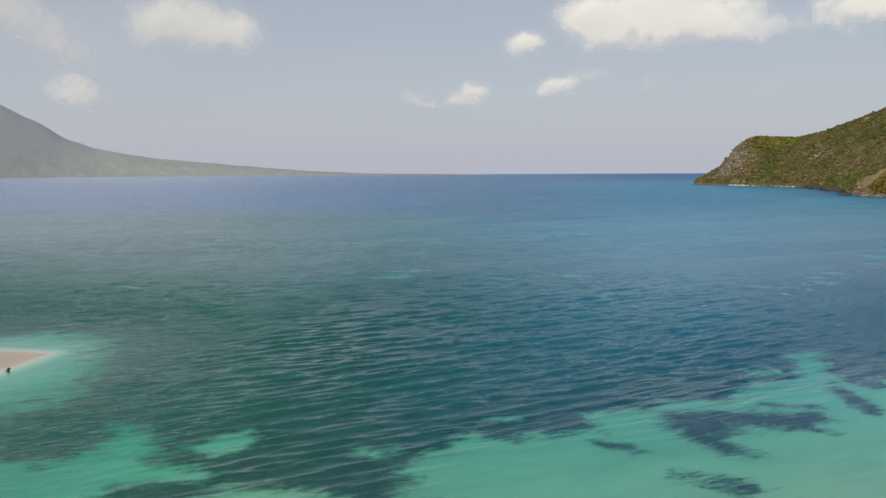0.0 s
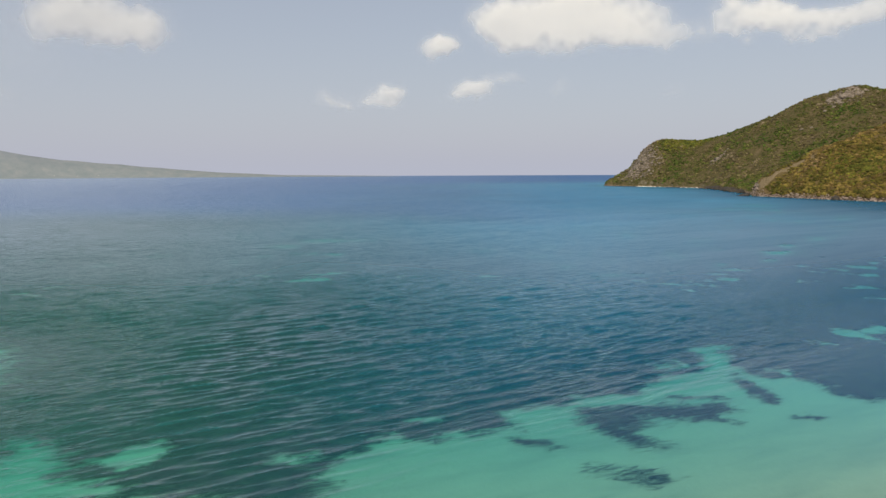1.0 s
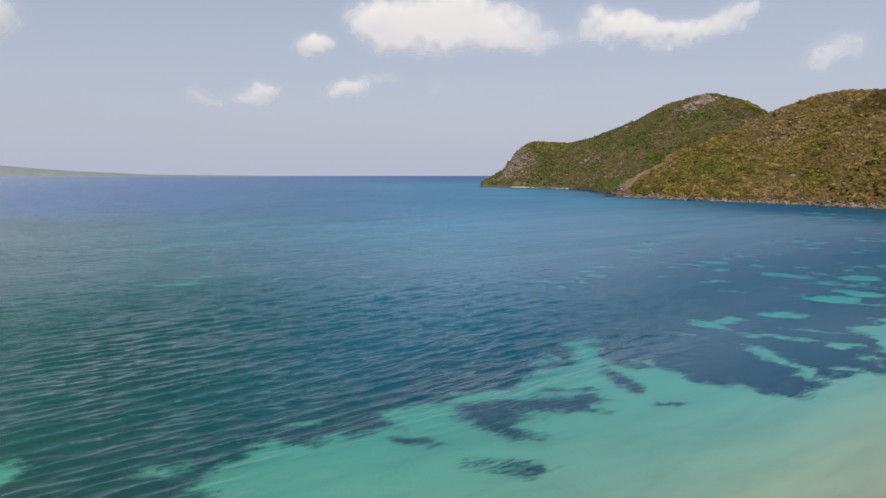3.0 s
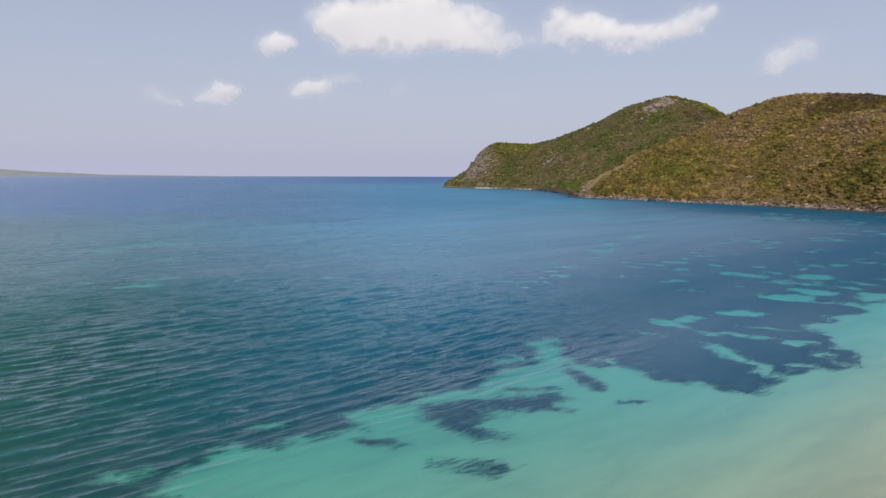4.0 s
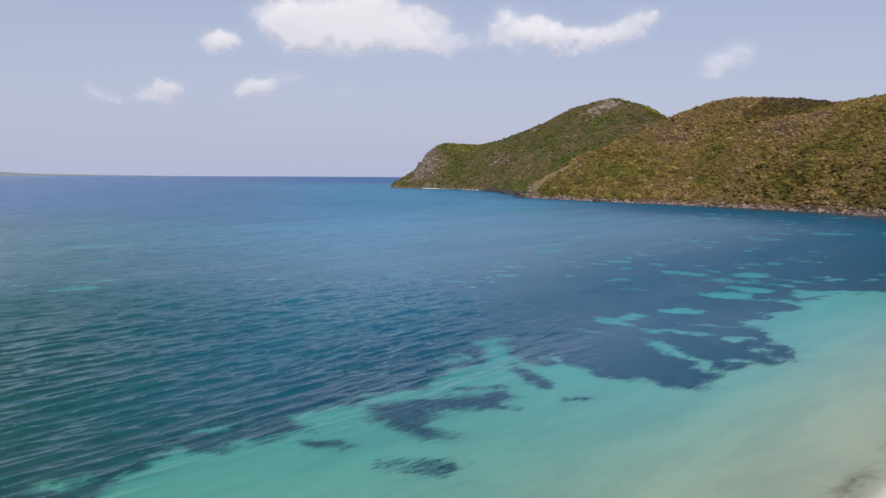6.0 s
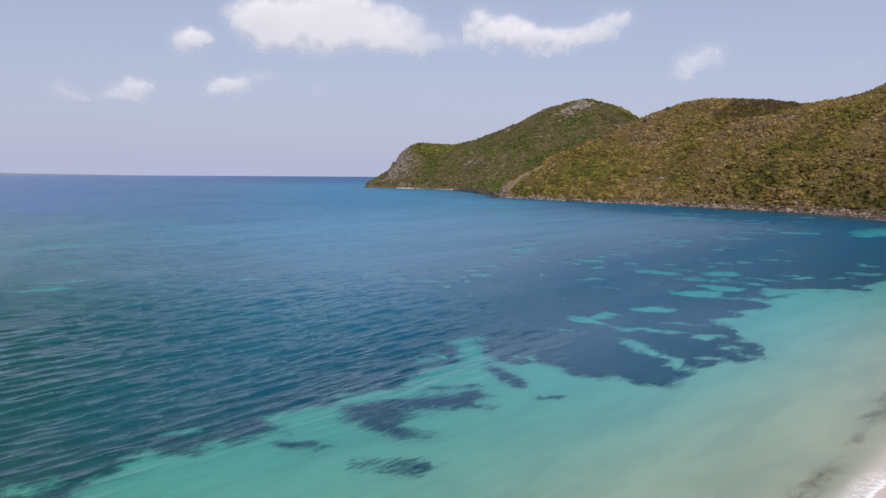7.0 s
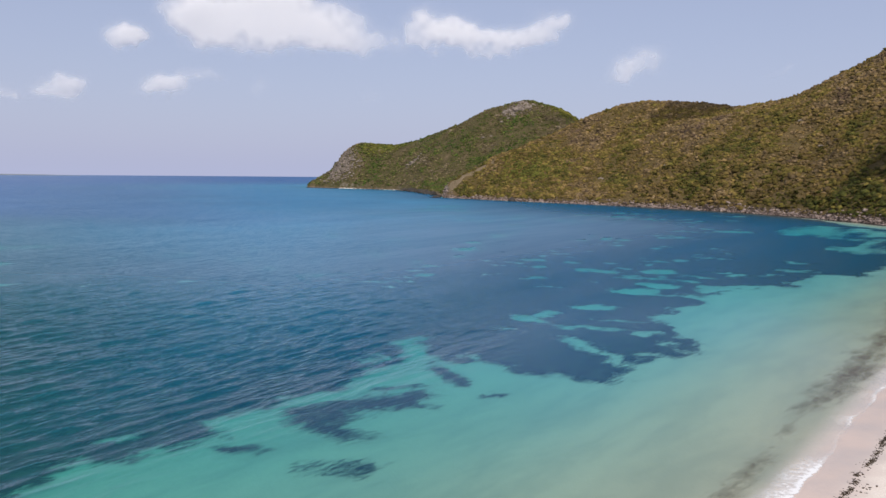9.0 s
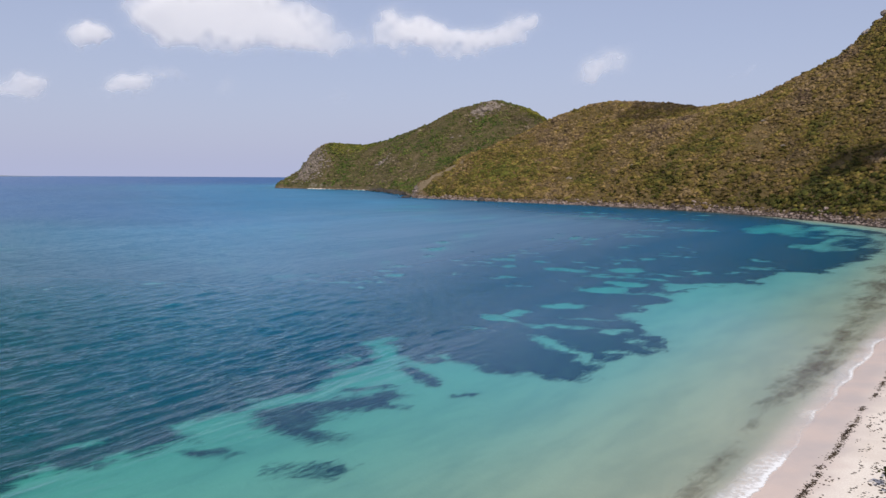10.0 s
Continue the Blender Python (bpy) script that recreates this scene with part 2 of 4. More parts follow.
def foam_material():
    n = Nodes("sea_foam")
    film = n.put("Attribute")
    film.attribute_name = "film"
    lace = n.noise(1.1, 6.0, 0.7, None, 1.5)
    cells = n.put("TexVoronoi", Scale=0.9)
    cells.feature = "DISTANCE_TO_EDGE"
    n.link(n.put("TexCoord").outputs["Object"], cells.inputs["Vector"])
    web = n.math("SUBTRACT", 1.0, n.step(cells.outputs["Distance"], 0.0, 0.35))
    cover = n.math("MULTIPLY", film.outputs["Fac"], n.math("MULTIPLY_ADD", lace, 1.5, n.math("MULTIPLY_ADD", web, 0.12, -0.15)))
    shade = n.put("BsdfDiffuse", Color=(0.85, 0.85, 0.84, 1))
    mix = n.put("MixShader")
    n.link(n.math("MULTIPLY", n.step(cover, 0.18, 0.85), 0.85), mix.inputs[0])
    n.link(n.put("BsdfTransparent").outputs[0], mix.inputs[1])
    n.link(shade.outputs[0], mix.inputs[2])
    return n.done(mix.outputs[0])


def island_material():
    """A far island; the haze of miles of air is mixed into its colours."""
    n = Nodes("haze_tinted_island")
    place = n.put("SeparateXYZ", Vector=n.put("TexCoord").outputs["Object"])
    hazed_woods = n.ramp(n.noise(0.018, 6.0, 0.75), [(0.35, (0.180, 0.210, 0.228)), (0.55, (0.218, 0.238, 0.252)), (0.75, (0.275, 0.28, 0.28))])
    # Haze tint put into the colour, paler and bluer with height.
    color = n.blend(n.step(place.outputs[2], 40, 260), hazed_woods, (0.225, 0.245, 0.285))
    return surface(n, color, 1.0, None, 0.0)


SEA, SAND, HILL, CLOUD, FOAM, ISLAND = sea_material(), sand_material(), hill_material(), cloud_material(), foam_material(), island_material()
WEED = covering("seagrass", [(0.006, 0.014, 0.016), (0.016, 0.028, 0.026), (0.038, 0.050, 0.036)], 0.95, 1.0)
DRIFT = covering("drifting_weed", [(0.085, 0.055, 0.036), (0.14, 0.098, 0.068), (0.20, 0.15, 0.11)], 0.9, 2.4)
WRACK = mottled("dry_seaweed", [(0.02, 0.014, 0.009), (0.05, 0.035, 0.022), (0.11, 0.08, 0.05)], 3.0, 0.95, 0.8, 0.05, 0.3)
ROCK = mottled("shore_rock", [(0.028, 0.020, 0.017), (0.115, 0.083, 0.069), (0.30, 0.232, 0.20)], 0.5, 0.85, 1.0, 0.4, 0.5)
DARK_ROCK = mottled("wet_rock", [(0.02, 0.017, 0.015), (0.05, 0.042, 0.036), (0.10, 0.085, 0.07)], 0.5, 0.7, 0.8, 0.3)
CRAG = mottled("grey_crag", [(0.06, 0.049, 0.038), (0.155, 0.125, 0.10), (0.28, 0.23, 0.195)], 0.25, 0.9, 1.0, 0.8, 0.2)
BARK = mottled("grey_bark", [(0.06, 0.045, 0.03), (0.12, 0.09, 0.065), (0.17, 0.14, 0.11)], 4.0)
HOUSE = mottled("pale_plaster", [(0.36, 0.36, 0.36), (0.40, 0.40, 0.40), (0.44, 0.44, 0.43)], 0.3)
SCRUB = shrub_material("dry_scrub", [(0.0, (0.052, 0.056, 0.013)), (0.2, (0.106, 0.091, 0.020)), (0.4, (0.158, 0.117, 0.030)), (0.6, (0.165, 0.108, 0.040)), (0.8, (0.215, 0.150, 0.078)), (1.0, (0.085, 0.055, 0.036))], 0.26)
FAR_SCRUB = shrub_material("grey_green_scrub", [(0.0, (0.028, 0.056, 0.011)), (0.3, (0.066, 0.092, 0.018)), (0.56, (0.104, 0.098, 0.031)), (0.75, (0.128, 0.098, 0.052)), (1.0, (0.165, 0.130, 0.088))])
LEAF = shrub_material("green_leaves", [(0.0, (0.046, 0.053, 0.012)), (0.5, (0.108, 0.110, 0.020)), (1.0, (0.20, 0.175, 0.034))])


# ---- mesh helpers ----
def mesh_object(name, verts, faces, material, parent=None, smooth=False):
    """Links arrays of vertices and of equal-sided faces as one mesh object."""
    verts, faces = np.asarray(verts, np.float32), np.asarray(faces, np.int32)
    me = bpy.data.meshes.new(name)
    me.vertices.add(len(verts))
    me.vertices.foreach_set("co", verts.ravel())
    me.loops.add(faces.size)
    me.loops.foreach_set("vertex_index", faces.ravel())
    me.polygons.add(len(faces))
    me.polygons.foreach_set("loop_start", np.arange(0, faces.size, faces.shape[1], dtype=np.int32))
    if smooth:
        me.polygons.foreach_set("use_smooth", np.ones(len(faces), bool))
    me.update(calc_edges=True)
    me.validate()
    me.materials.append(material)
    ob = new(name, me)
    if parent:
        ob.parent = parent
    return ob


def attribute(ob, name, values, kind="FLOAT"):
    values = np.asarray(values, np.float32)
    data = ob.data.attributes.new(name, kind, "POINT").data
    data.foreach_set("value" if kind == "FLOAT" else "vector", values.ravel())


def part(name, bm, material, parent, label="", smooth=False):
    me = bpy.data.meshes.new(name)
    bm.to_mesh(me)
    bm.free()
    me.materials.append(material)
    if smooth:
        me.polygons.foreach_set("use_smooth", np.ones(len(me.polygons), bool))
    ob = new(name, me)
    ob.parent = parent
    return tagged(ob, label)


def graded(low, fine_low, fine_high, high, step, growth):
    """Grid lines: even between fine_low and fine_high, ever wider outside."""
    mid = list(np.arange(fine_low, fine_high + step / 2, step))
    for end, sign in ((high, 1), (low, -1)):
        gap, at, more = step, (mid[-1] if sign > 0 else mid[0]), []
        while (end - at) * sign > gap * 0.6:
            gap *= growth
            at += gap * sign
            more.append(min(at, end) if sign > 0 else max(at, end))
        mid = mid + more if sign > 0 else more[::-1] + mid
    return np.array(mid)


def grid_faces(nx, ny):
    i, j = np.meshgrid(np.arange(nx - 1), np.arange(ny - 1), indexing="ij")
    a = (i * ny + j).ravel()
    return np.stack([a, a + ny, a + ny + 1, a + 1], 1)


def fbm(x, y, scale, octaves=4, seed=0):
    """Soft value noise about 0, for whole arrays."""
    total, gain = np.zeros_like(x, dtype=float), 1.0
    for o in range(octaves):
        table = np.random.default_rng(100 * seed + o).random((128, 128)) * 2 - 1
        u, v = x / scale * 2**o + 17.3 * o, y / scale * 2**o - 9.1 * o
        i, j = np.floor(u).astype(int), np.floor(v).astype(int)
        fu, fv = u - i, v - j
        fu, fv = fu * fu * (3 - 2 * fu), fv * fv * (3 - 2 * fv)
        get = lambda a, b: table[(i + a) % 128, (j + b) % 128]
        total += gain * ((get(0, 0) * (1 - fu) + get(1, 0) * fu) * (1 - fv) + (get(0, 1) * (1 - fu) + get(1, 1) * fu) * fv)
        gain *= 0.5
    return total


def smooth_step(v, low, high):
    t = np.clip((v - low) / (high - low), 0, 1)
    return t * t * (3 - 2 * t)


def along(points, x, y):
    """Distance from arrays of places to a line of points, and how far along it the nearest place lies (in points)."""
    best, where = np.full(x.shape, 1e9), np.zeros(x.shape)
    for k, (a, b) in enumerate(zip(points[:-1], points[1:])):
        a, b = np.array(a[:2], float), np.array(b[:2], float)
        way = b - a
        t = np.clip(((x - a[0]) * way[0] + (y - a[1]) * way[1]) / (way @ way), 0, 1)
        d = np.hypot(x - a[0] - t * way[0], y - a[1] - t * way[1])
        near = d < best
        best, where = np.where(near, d, best), np.where(near, k + t, where)
    return best, where


def inside(points, x, y):
    odd = np.zeros(x.shape, bool)
    for (ax, ay), (bx, by) in zip(points, points[1:] + points[:1]):
        if ay != by:
            odd ^= ((ay > y) != (by > y)) & (x < (bx - ax) * (y - ay) / (by - ay) + ax)
    return odd


# ---- plan ----
BEACH = [(-150, 138), (-95, 129), (-74, 124.4), (-65.5, 122.8), (-66.5, 116), (-68, 109), (-71, 103), (-90, 93), (-82, 76), (-55, 52), (-12, 26), (30, 32), (61.5, 43.5), (85, 53), (122, 68), (141, 75.5), (200, 98), (300, 140), (390, 186), (440, 222)]
ROCKY = [(440, 222), (458, 249), (467, 267), (485, 309), (506, 369), (516, 430), (511, 488), (504, 555), (486, 621), (466, 697), (452, 770), (447, 815), (470, 862)]
HEADLAND = [(470, 862), (502, 942), (528, 1028), (543, 1095), (551, 1140), (560, 1205), (524, 1320), (490, 1366), (474, 1420), (494, 1490), (640, 1600), (1000, 1500), (1700, 1300)]
LAND = BEACH + ROCKY[1:] + HEADLAND[1:] + [(2200, 900), (2200, -1400), (-1500, -1400), (-1500, 139)]
HEAD_RIDGE = [(484, 1418, 6), (519, 1438, 24), (545, 1430, 57), (561, 1410, 79), (570, 1391, 87), (640, 1358, 83.5), (678, 1311, 97), (693, 1228, 116), (746, 1185, 149), (796, 1139, 163), (839, 1095, 145), (853, 1072, 127), (905, 1020, 95)]
SPUR_RIDGE = [(440, 829, 5), (461, 830, 19), (503, 818, 42), (544, 803, 63), (591, 794, 81), (629, 790, 101), (677, 763, 120), (694, 733, 124), (703, 697, 120), (716, 654, 115), (726, 616, 109)]
RIGHT_RIDGE = [(726, 616, 109), (731, 575, 111), (740, 546, 118), (748, 518, 131), (766, 473, 154), (785, 441, 192), (800, 380, 225), (790, 300, 215), (740, 220, 150), (640, 130, 70)]


VALLEY = [(520, 965), (610, 935), (720, 905), (860, 900)]


def offshore(x, y):
    """Metres to the shoreline: above 0 on land, below 0 in the sea."""
    d, _ = along(LAND + LAND[:1], x, y)
    return np.where(inside(LAND, x, y), d, -d)


def hill_height(x, y):
    """Hills that rise from the shoreline to their ridges."""
    s = np.maximum(offshore(x, y), 0)
    top, weight, near = np.zeros(x.shape), np.zeros(x.shape), np.full(x.shape, 1e9)
    for ridge in (HEAD_RIDGE, SPUR_RIDGE, RIGHT_RIDGE):
        near = np.minimum(near, along(ridge, x, y)[0])
        for a, b in zip(ridge[:-1], ridge[1:]):
            long = math.dist(a[:2], b[:2])
            for t in np.arange(0.5, max(1, round(long / 12))) / max(1, round(long / 12)):
                px, py, pz = (a[k] + (b[k] - a[k]) * t for k in range(3))
                w = 12 / ((x - px) ** 2 + (y - py) ** 2 + 30) ** 2.2
                top, weight = top + pz * w, weight + w
    top = top / weight
    near = np.sqrt(near**2 + 100) - 10
    share = s / (s + near + 1e-6)
    dip, _ = along(VALLEY, x, y)
    top = top * (1 - 0.62 * np.exp(-(dip / 75) ** 2))
    gully = fbm(x, y, 90, 4, 3) * 0.075 * np.clip(1.6 * (1 - share), 0, 1) * np.minimum(share * 4, 1) * smooth_step(s + near, 50, 170)
    bank = 2.6 * smooth_step(s, 0, 8)
    return bank + np.maximum(top - 2, 0) * np.maximum(share**0.92 + gully, 0) + fbm(x, y, 26, 3, 5) * (0.9 + 1.6 * np.clip(1.3 * (1 - share), 0, 1)) * smooth_step(s, 2, 25)


def optical_depth(s, x=None, y=None):
    """Metres of water at a distance s from the shore."""
    s = np.maximum(s, 0)
    steep = 0.35 if x is None else 0.35 + 2.6 * smooth_step(-x, 15, 45)
    drop = 0 if y is None else 8 * (1 - np.exp(-s / 14)) * smooth_step(y, 480, 760)
    return drop + 22 * (1 - np.exp(-s / 330)) * s / (s + 25) + 0.08 * np.maximum(s - 300, 0) + steep * (1 - np.exp(-s / 4))


def ground_height(x, y):
    """Beach and sea floor; the floor lies as high as refraction lifts it for a low look."""
    s = offshore(x, y)
    beach = 0.085 * np.minimum(s, 16) * (1 - 0.90 * smooth_step(-x, 45, 60) * smooth_step(y, 90, 105)) + 0.9 * smooth_step(s, 14, 40) + fbm(x, y, 9, 3, 8) * 0.05 * smooth_step(s, 6, 14)
    floor = -0.10 * np.minimum(-s, 6) / 2 - 0.03 * np.minimum(optical_depth(-s - 4), 25)
    return np.where(s > 0, beach, floor)


# ---- sea ----
def build_sea():
    xs, ys = graded(-700, -75, 170, 900, 0.5, 1.03), graded(-300, 50, 210, 1400, 0.5, 1.028)
    gx, gy = np.meshgrid(xs, ys, indexing="ij")
    s = -offshore(gx, gy)
    z = np.zeros(gx.shape)
    dice = np.random.default_rng(4)
    for k in range(22):
        length = 1.6 * 1.055**k
        turn = radians(27 + 90 + dice.normal(0, 8))
        phase = dice.random() * 6.28 + 1.1 * fbm(gx, gy, 55, 2, 40 + k) + (gx * math.cos(turn) + gy * math.sin(turn)) * 6.283 / length
        z += 0.0245 * length**0.6 * np.sin(phase + 0.75 * np.sin(phase))
    # Sharp crests over broad flat troughs.
    z = 2.2 * z.std() * (np.exp(0.38 * z / z.std()) - 1.07)
    cell = np.maximum(np.gradient(xs)[:, None], np.gradient(ys)[None, :])
    swell = np.clip(1.6 - cell / 1.6, 0, 1)
    sheltered = 1 - 0.86 * smooth_step(gx / (gy + 70), 0.22, 0.46)
    open_side = smooth_step(-gx, -20, 25)
    z *= smooth_step(s, 44 - 30 * open_side, 80 - 38 * open_side) * swell * sheltered * (1 - 0.70 * smooth_step(np.hypot(gx, gy), 105, 230))
    z = np.maximum(z, np.minimum(0.4 * ground_height(gx, gy), 0))
    verts = np.stack([gx, gy, z], -1).reshape(-1, 3)
    faces = grid_faces(*gx.shape)
    # Sand banks stand higher than the weed round them.
    bank = smooth_step(-meadow(gx, gy), 0.25, 1.1) * smooth_step(s, 70, 150) * (1 - smooth_step(gx, 250, 300) * (1 - smooth_step(gy, 330, 400)))
    depth = (optical_depth(s, gx, gy) * (1 - (0.12 + 0.10 * smooth_step(np.hypot(gx, gy), 170, 330)) * bank)).ravel()
    swell = swell.ravel()
    # From the grid's rim rings of vertices widen to the horizon's circle.
    nx, ny = gx.shape
    rim = [i * ny for i in range(nx)] + [(nx - 1) * ny + j for j in range(1, ny)] + [i * ny + ny - 1 for i in range(nx - 2, -1, -1)] + [j for j in range(ny - 2, 0, -1)]
    rim = np.array(rim)
    edge = verts[rim]
    angle = np.arctan2(edge[:, 1] - 400, edge[:, 0] - 100)
    circle = np.stack([4900 * np.cos(angle), 4900 * np.sin(angle), 0 * angle], 1)
    last, count = rim, len(verts)
    for share in (0.08, 0.2, 0.4, 0.65, 1.0):
        ring = edge * (1 - share) + circle * share
        ring[:, 2] = 0
        verts = np.concatenate([verts, ring])
        depth = np.concatenate([depth, optical_depth(-offshore(ring[:, 0], ring[:, 1]), ring[:, 0], ring[:, 1])])
        swell = np.concatenate([swell, np.zeros(len(rim))])
        now = np.arange(count, count + len(rim))
        count += len(rim)
        faces = np.concatenate([faces, np.stack([last, now, np.roll(now, -1), np.roll(last, -1)], 1)])
        last = now
    ob = mesh_object("water", verts, faces, SEA, smooth=True)
    attribute(ob, "depth", depth)
    attribute(ob, "swell", swell)
    return tagged(ob, "clear turquoise to deep blue sea with small wind waves", "sea", kind="structure")


def build_ground():
    xs, ys = graded(-3300, -80, 190, 3300, 1.1, 1.05), graded(-3300, 20, 130, 3300, 1.1, 1.05)
    gx, gy = np.meshgrid(xs, ys, indexing="ij")
    s = offshore(gx, gy)
    rocky = (along(ROCKY + HEADLAND[1:], gx, gy)[0] < along(BEACH, gx, gy)[0]) & (s > -8)
    z = np.where((gx > 560) & (s > 0), -2.5, np.where(rocky, -0.9, ground_height(gx, gy)))
    ob = mesh_object("ground", np.stack([gx, gy, z], -1).reshape(-1, 3), grid_faces(*gx.shape), SAND, smooth=True)
    return tagged(ob, "pale coral sand beach running down under the sea", "beach", kind="structure")


def lobe(x, y, cx, cy, rx, ry, turn=0.0):
    """1 in the middle of an oval, 0 on its outline, below 0 outside."""
    c, s = math.cos(radians(turn)), math.sin(radians(turn))
    u, v = (x - cx) * c + (y - cy) * s, (y - cy) * c - (x - cx) * s
    return 1 - np.hypot(u / rx, v / ry)


EDGE_WEST = [(-150, 100), (-75, 86), (-54, 79), (-46.8, 76.9), (-39.1, 76.8), (-37.9, 82.4), (-39.3, 87.5), (-37.5, 88.5), (-35.8, 86.1), (-32.4, 81.6), (-28.8, 80), (-31.2, 77.9), (-28.9, 75.1), (-24.8, 75), (-23.2, 73.6), (-24.7, 71.3), (-28.1, 70), (-31.6, 69.3),
             (-32, 66.5), (-28, 64.5), (-24.5, 66.5), (-20.8, 69.4), (-15.8, 71.3), (-13.1, 70.2), (-10.6, 67.6), (-6, 66.2), (-3.7, 71.5), (-3.5, 75.5), (-1.8, 78), (0.6, 78.8), (1.6, 83.5), (3.6, 84.8), (4.6, 81.5), (7.9, 81.7)]
EDGE_MIDDLE = [(9.2, 84.6), (10.8, 85.2), (11.8, 83.1), (14.8, 83.9), (18.9, 85.7), (17.4, 90.6), (21.8, 92.8), (25, 92.7), (27.5, 93.8), (29.1, 96.6), (33.2, 96.8), (37.5, 97), (40.1, 101.8), (45.3, 105.1), (50, 105.9), (54.5, 113.2), (56.3, 119.8), (60.5, 123.3), (63.8, 123.1), (59.6, 116.3),
               (57.4, 107.9), (57.2, 103.3), (61.7, 102.4), (65, 97.4), (63.2, 93.2), (65.7, 90), (70, 89.1), (70.5, 84.8), (72.7, 82.8), (76.4, 83.6), (82.1, 86.9), (82.6, 90.6), (88.9, 87.9), (97.5, 89.6), (101, 91.1), (106.4, 96.8), (105, 99.1), (108, 103.3), (108.5, 105.7), (111.7, 106), (112.7, 110.6)]
EDGE_EAST = [(118.2, 119.3), (124, 118.5), (128.8, 125.7), (133.4, 123.3), (141.6, 128.5), (141.5, 132.6), (150.5, 138.4), (159.8, 144.9), (166.7, 143.5), (165.8, 135.4), (169.1, 134.7), (171.8, 141.9), (182.7, 133.1), (186.5, 140.1), (196.2, 141.6), (207.4, 145.8), (218.4, 147.5), (218.2, 139.6),
             (225.5, 138.7), (229.1, 144.8), (246.3, 145.7), (251, 150.5), (268.4, 152.7), (291.4, 162), (306.2, 166.1), (340, 184), (400, 215), (425, 240), (446, 290), (478, 330), (500, 372), (509, 430)]
MEADOW_EDGE = EDGE_WEST + EDGE_MIDDLE + EDGE_EAST
# Beds that stand off from the meadow, and bare ground that breaks it.
FORKED_BED = [(26.8, 91.5), (27.4, 83), (28.9, 80.2), (30.3, 78.2), (32.7, 77.5), (32.8, 80.6), (30.8, 84.0), (34.6, 85.0), (39.8, 85.6), (44.4, 85.2), (47.1, 88.3), (46.7, 90.6), (43.4, 90.7), (39.5, 91.6), (35.2, 91), (30.8, 92.1)]
SAND_LANE = [(85.9, 111.4), (88.3, 110.5), (86.9, 106.2), (87.2, 102.9), (85.8, 99.1), (87.1, 95.4), (82.5, 90.0), (80.6, 90.3), (82.8, 96.6), (82.8, 100.6), (82.8, 105)]
BAY_SAND = [(336, 265), (414, 305), (433, 295), (431, 267), (409, 234), (399, 217), (320, 174), (313, 178), (295, 175), (283, 179), (283, 187), (292, 202), (307, 208), (313, 199), (337, 212), (339, 230), (347, 246)]
# A line, its half width and the most cover along it.
BEDS = [([(53.5, 99.5), (53.4, 95), (54.2, 91)], 1.0, 0.5), ([(55, 105), (53.8, 101)], 0.5, 0.3), ([(54.2, 84.2), (55.2, 83.5)], 0.5, 0.2), ([(42.5, 93.6), (47.5, 93.4)], 0.5, 0.05), ([(24.8, 70.5), (26.5, 69.4), (27.8, 68.6)], 2.1, -0.02), ([(17.4, 80.0), (18.8, 79.4), (20.4, 78.8)], 0.9, 0.35),
        ([(-2.5, 65.5), (1, 64.5)], 1.0, 0.3), ([(360, 226), (374, 222), (371, 212), (343, 195), (318, 187), (308, 176)], 3.0, 0.6), ([(302, 205), (330, 222)], 2.4, 0.3), ([(146, 134.5), (158, 136)], 1.0, 0.4)]
# Clearings: middle, half width across the look from the beach, half length along it.
NEAR_CLEARINGS = [(112, 132, 5.0, 3.2), (91, 128, 3.5, 3.9), (98, 131, 3.0, 3.5), (79.6, 120.0, 2.1, 1.4), (93.2, 116.8, 4.3, 1.0), (97.1, 112.7, 3.2, 1.4), (105, 117, 4.5, 1.1), (102.3, 106.8, 3.1, 1.9), (99.9, 96.5, 1.9, 2.0), (91.8, 93.2, 1.7, 2.5), (97.6, 91.9, 1.1, 1.5), (63.3, 105.4, 1.7, 2.1), (48.0, 111.3, 0.9, 2.7), (-23.9, 82.3, 3.5, 2.7), (-6.4, 79.0, 2.0, 1.5), (6.9, 89.2, 1.4, 1.2), (-73, 135, 7.3, 4.0)]
BANK_CLEARINGS = [(156, 184, 6.1, 4.8), (166, 184, 2.6, 2.5), (172, 172, 5.9, 5.8), (190, 194, 2.8, 2.9), (202, 194, 2.9, 3.1), (158, 164, 8.0, 3.1), (226, 206, 2.1, 2.6), (334, 283, 11.7, 8.8), (136, 146, 6.3, 6.4), (150, 151, 5.9, 7.1), (139, 137, 5.4, 2.2), (164, 154, 4.6, 2.9), (175, 159, 4.8, 2.1), (189, 157, 3.3, 4.5), (166, 140, 5.8, 3.6), (197, 152, 4.0, 2.0), (214, 158, 5.0, 2.0), (236, 170, 5.0, 2.2)]
BAY_CLEARINGS = [(150, 259, 6.3, 7.1), (169, 283, 4.9, 5.4), (135, 237, 3.1, 3.0), (192, 306, 6.7, 3.8), (185, 325, 5.6, 4.2), (292, 431, 5.8, 10.3), (251, 370, 14.9, 5.8), (336, 609, 18.3, 18.6), (294, 557, 16.6, 11.5), (308, 543, 11.7, 11.2), (116, 229, 3.9, 2.6), (112, 217, 2.8, 1.8), (140, 221, 2.9, 2.7), (142, 215, 2.9, 1.9), (155, 217, 4.9, 4.2), (162, 205, 4.7, 2.6), (173, 218, 3.0, 2.2)]
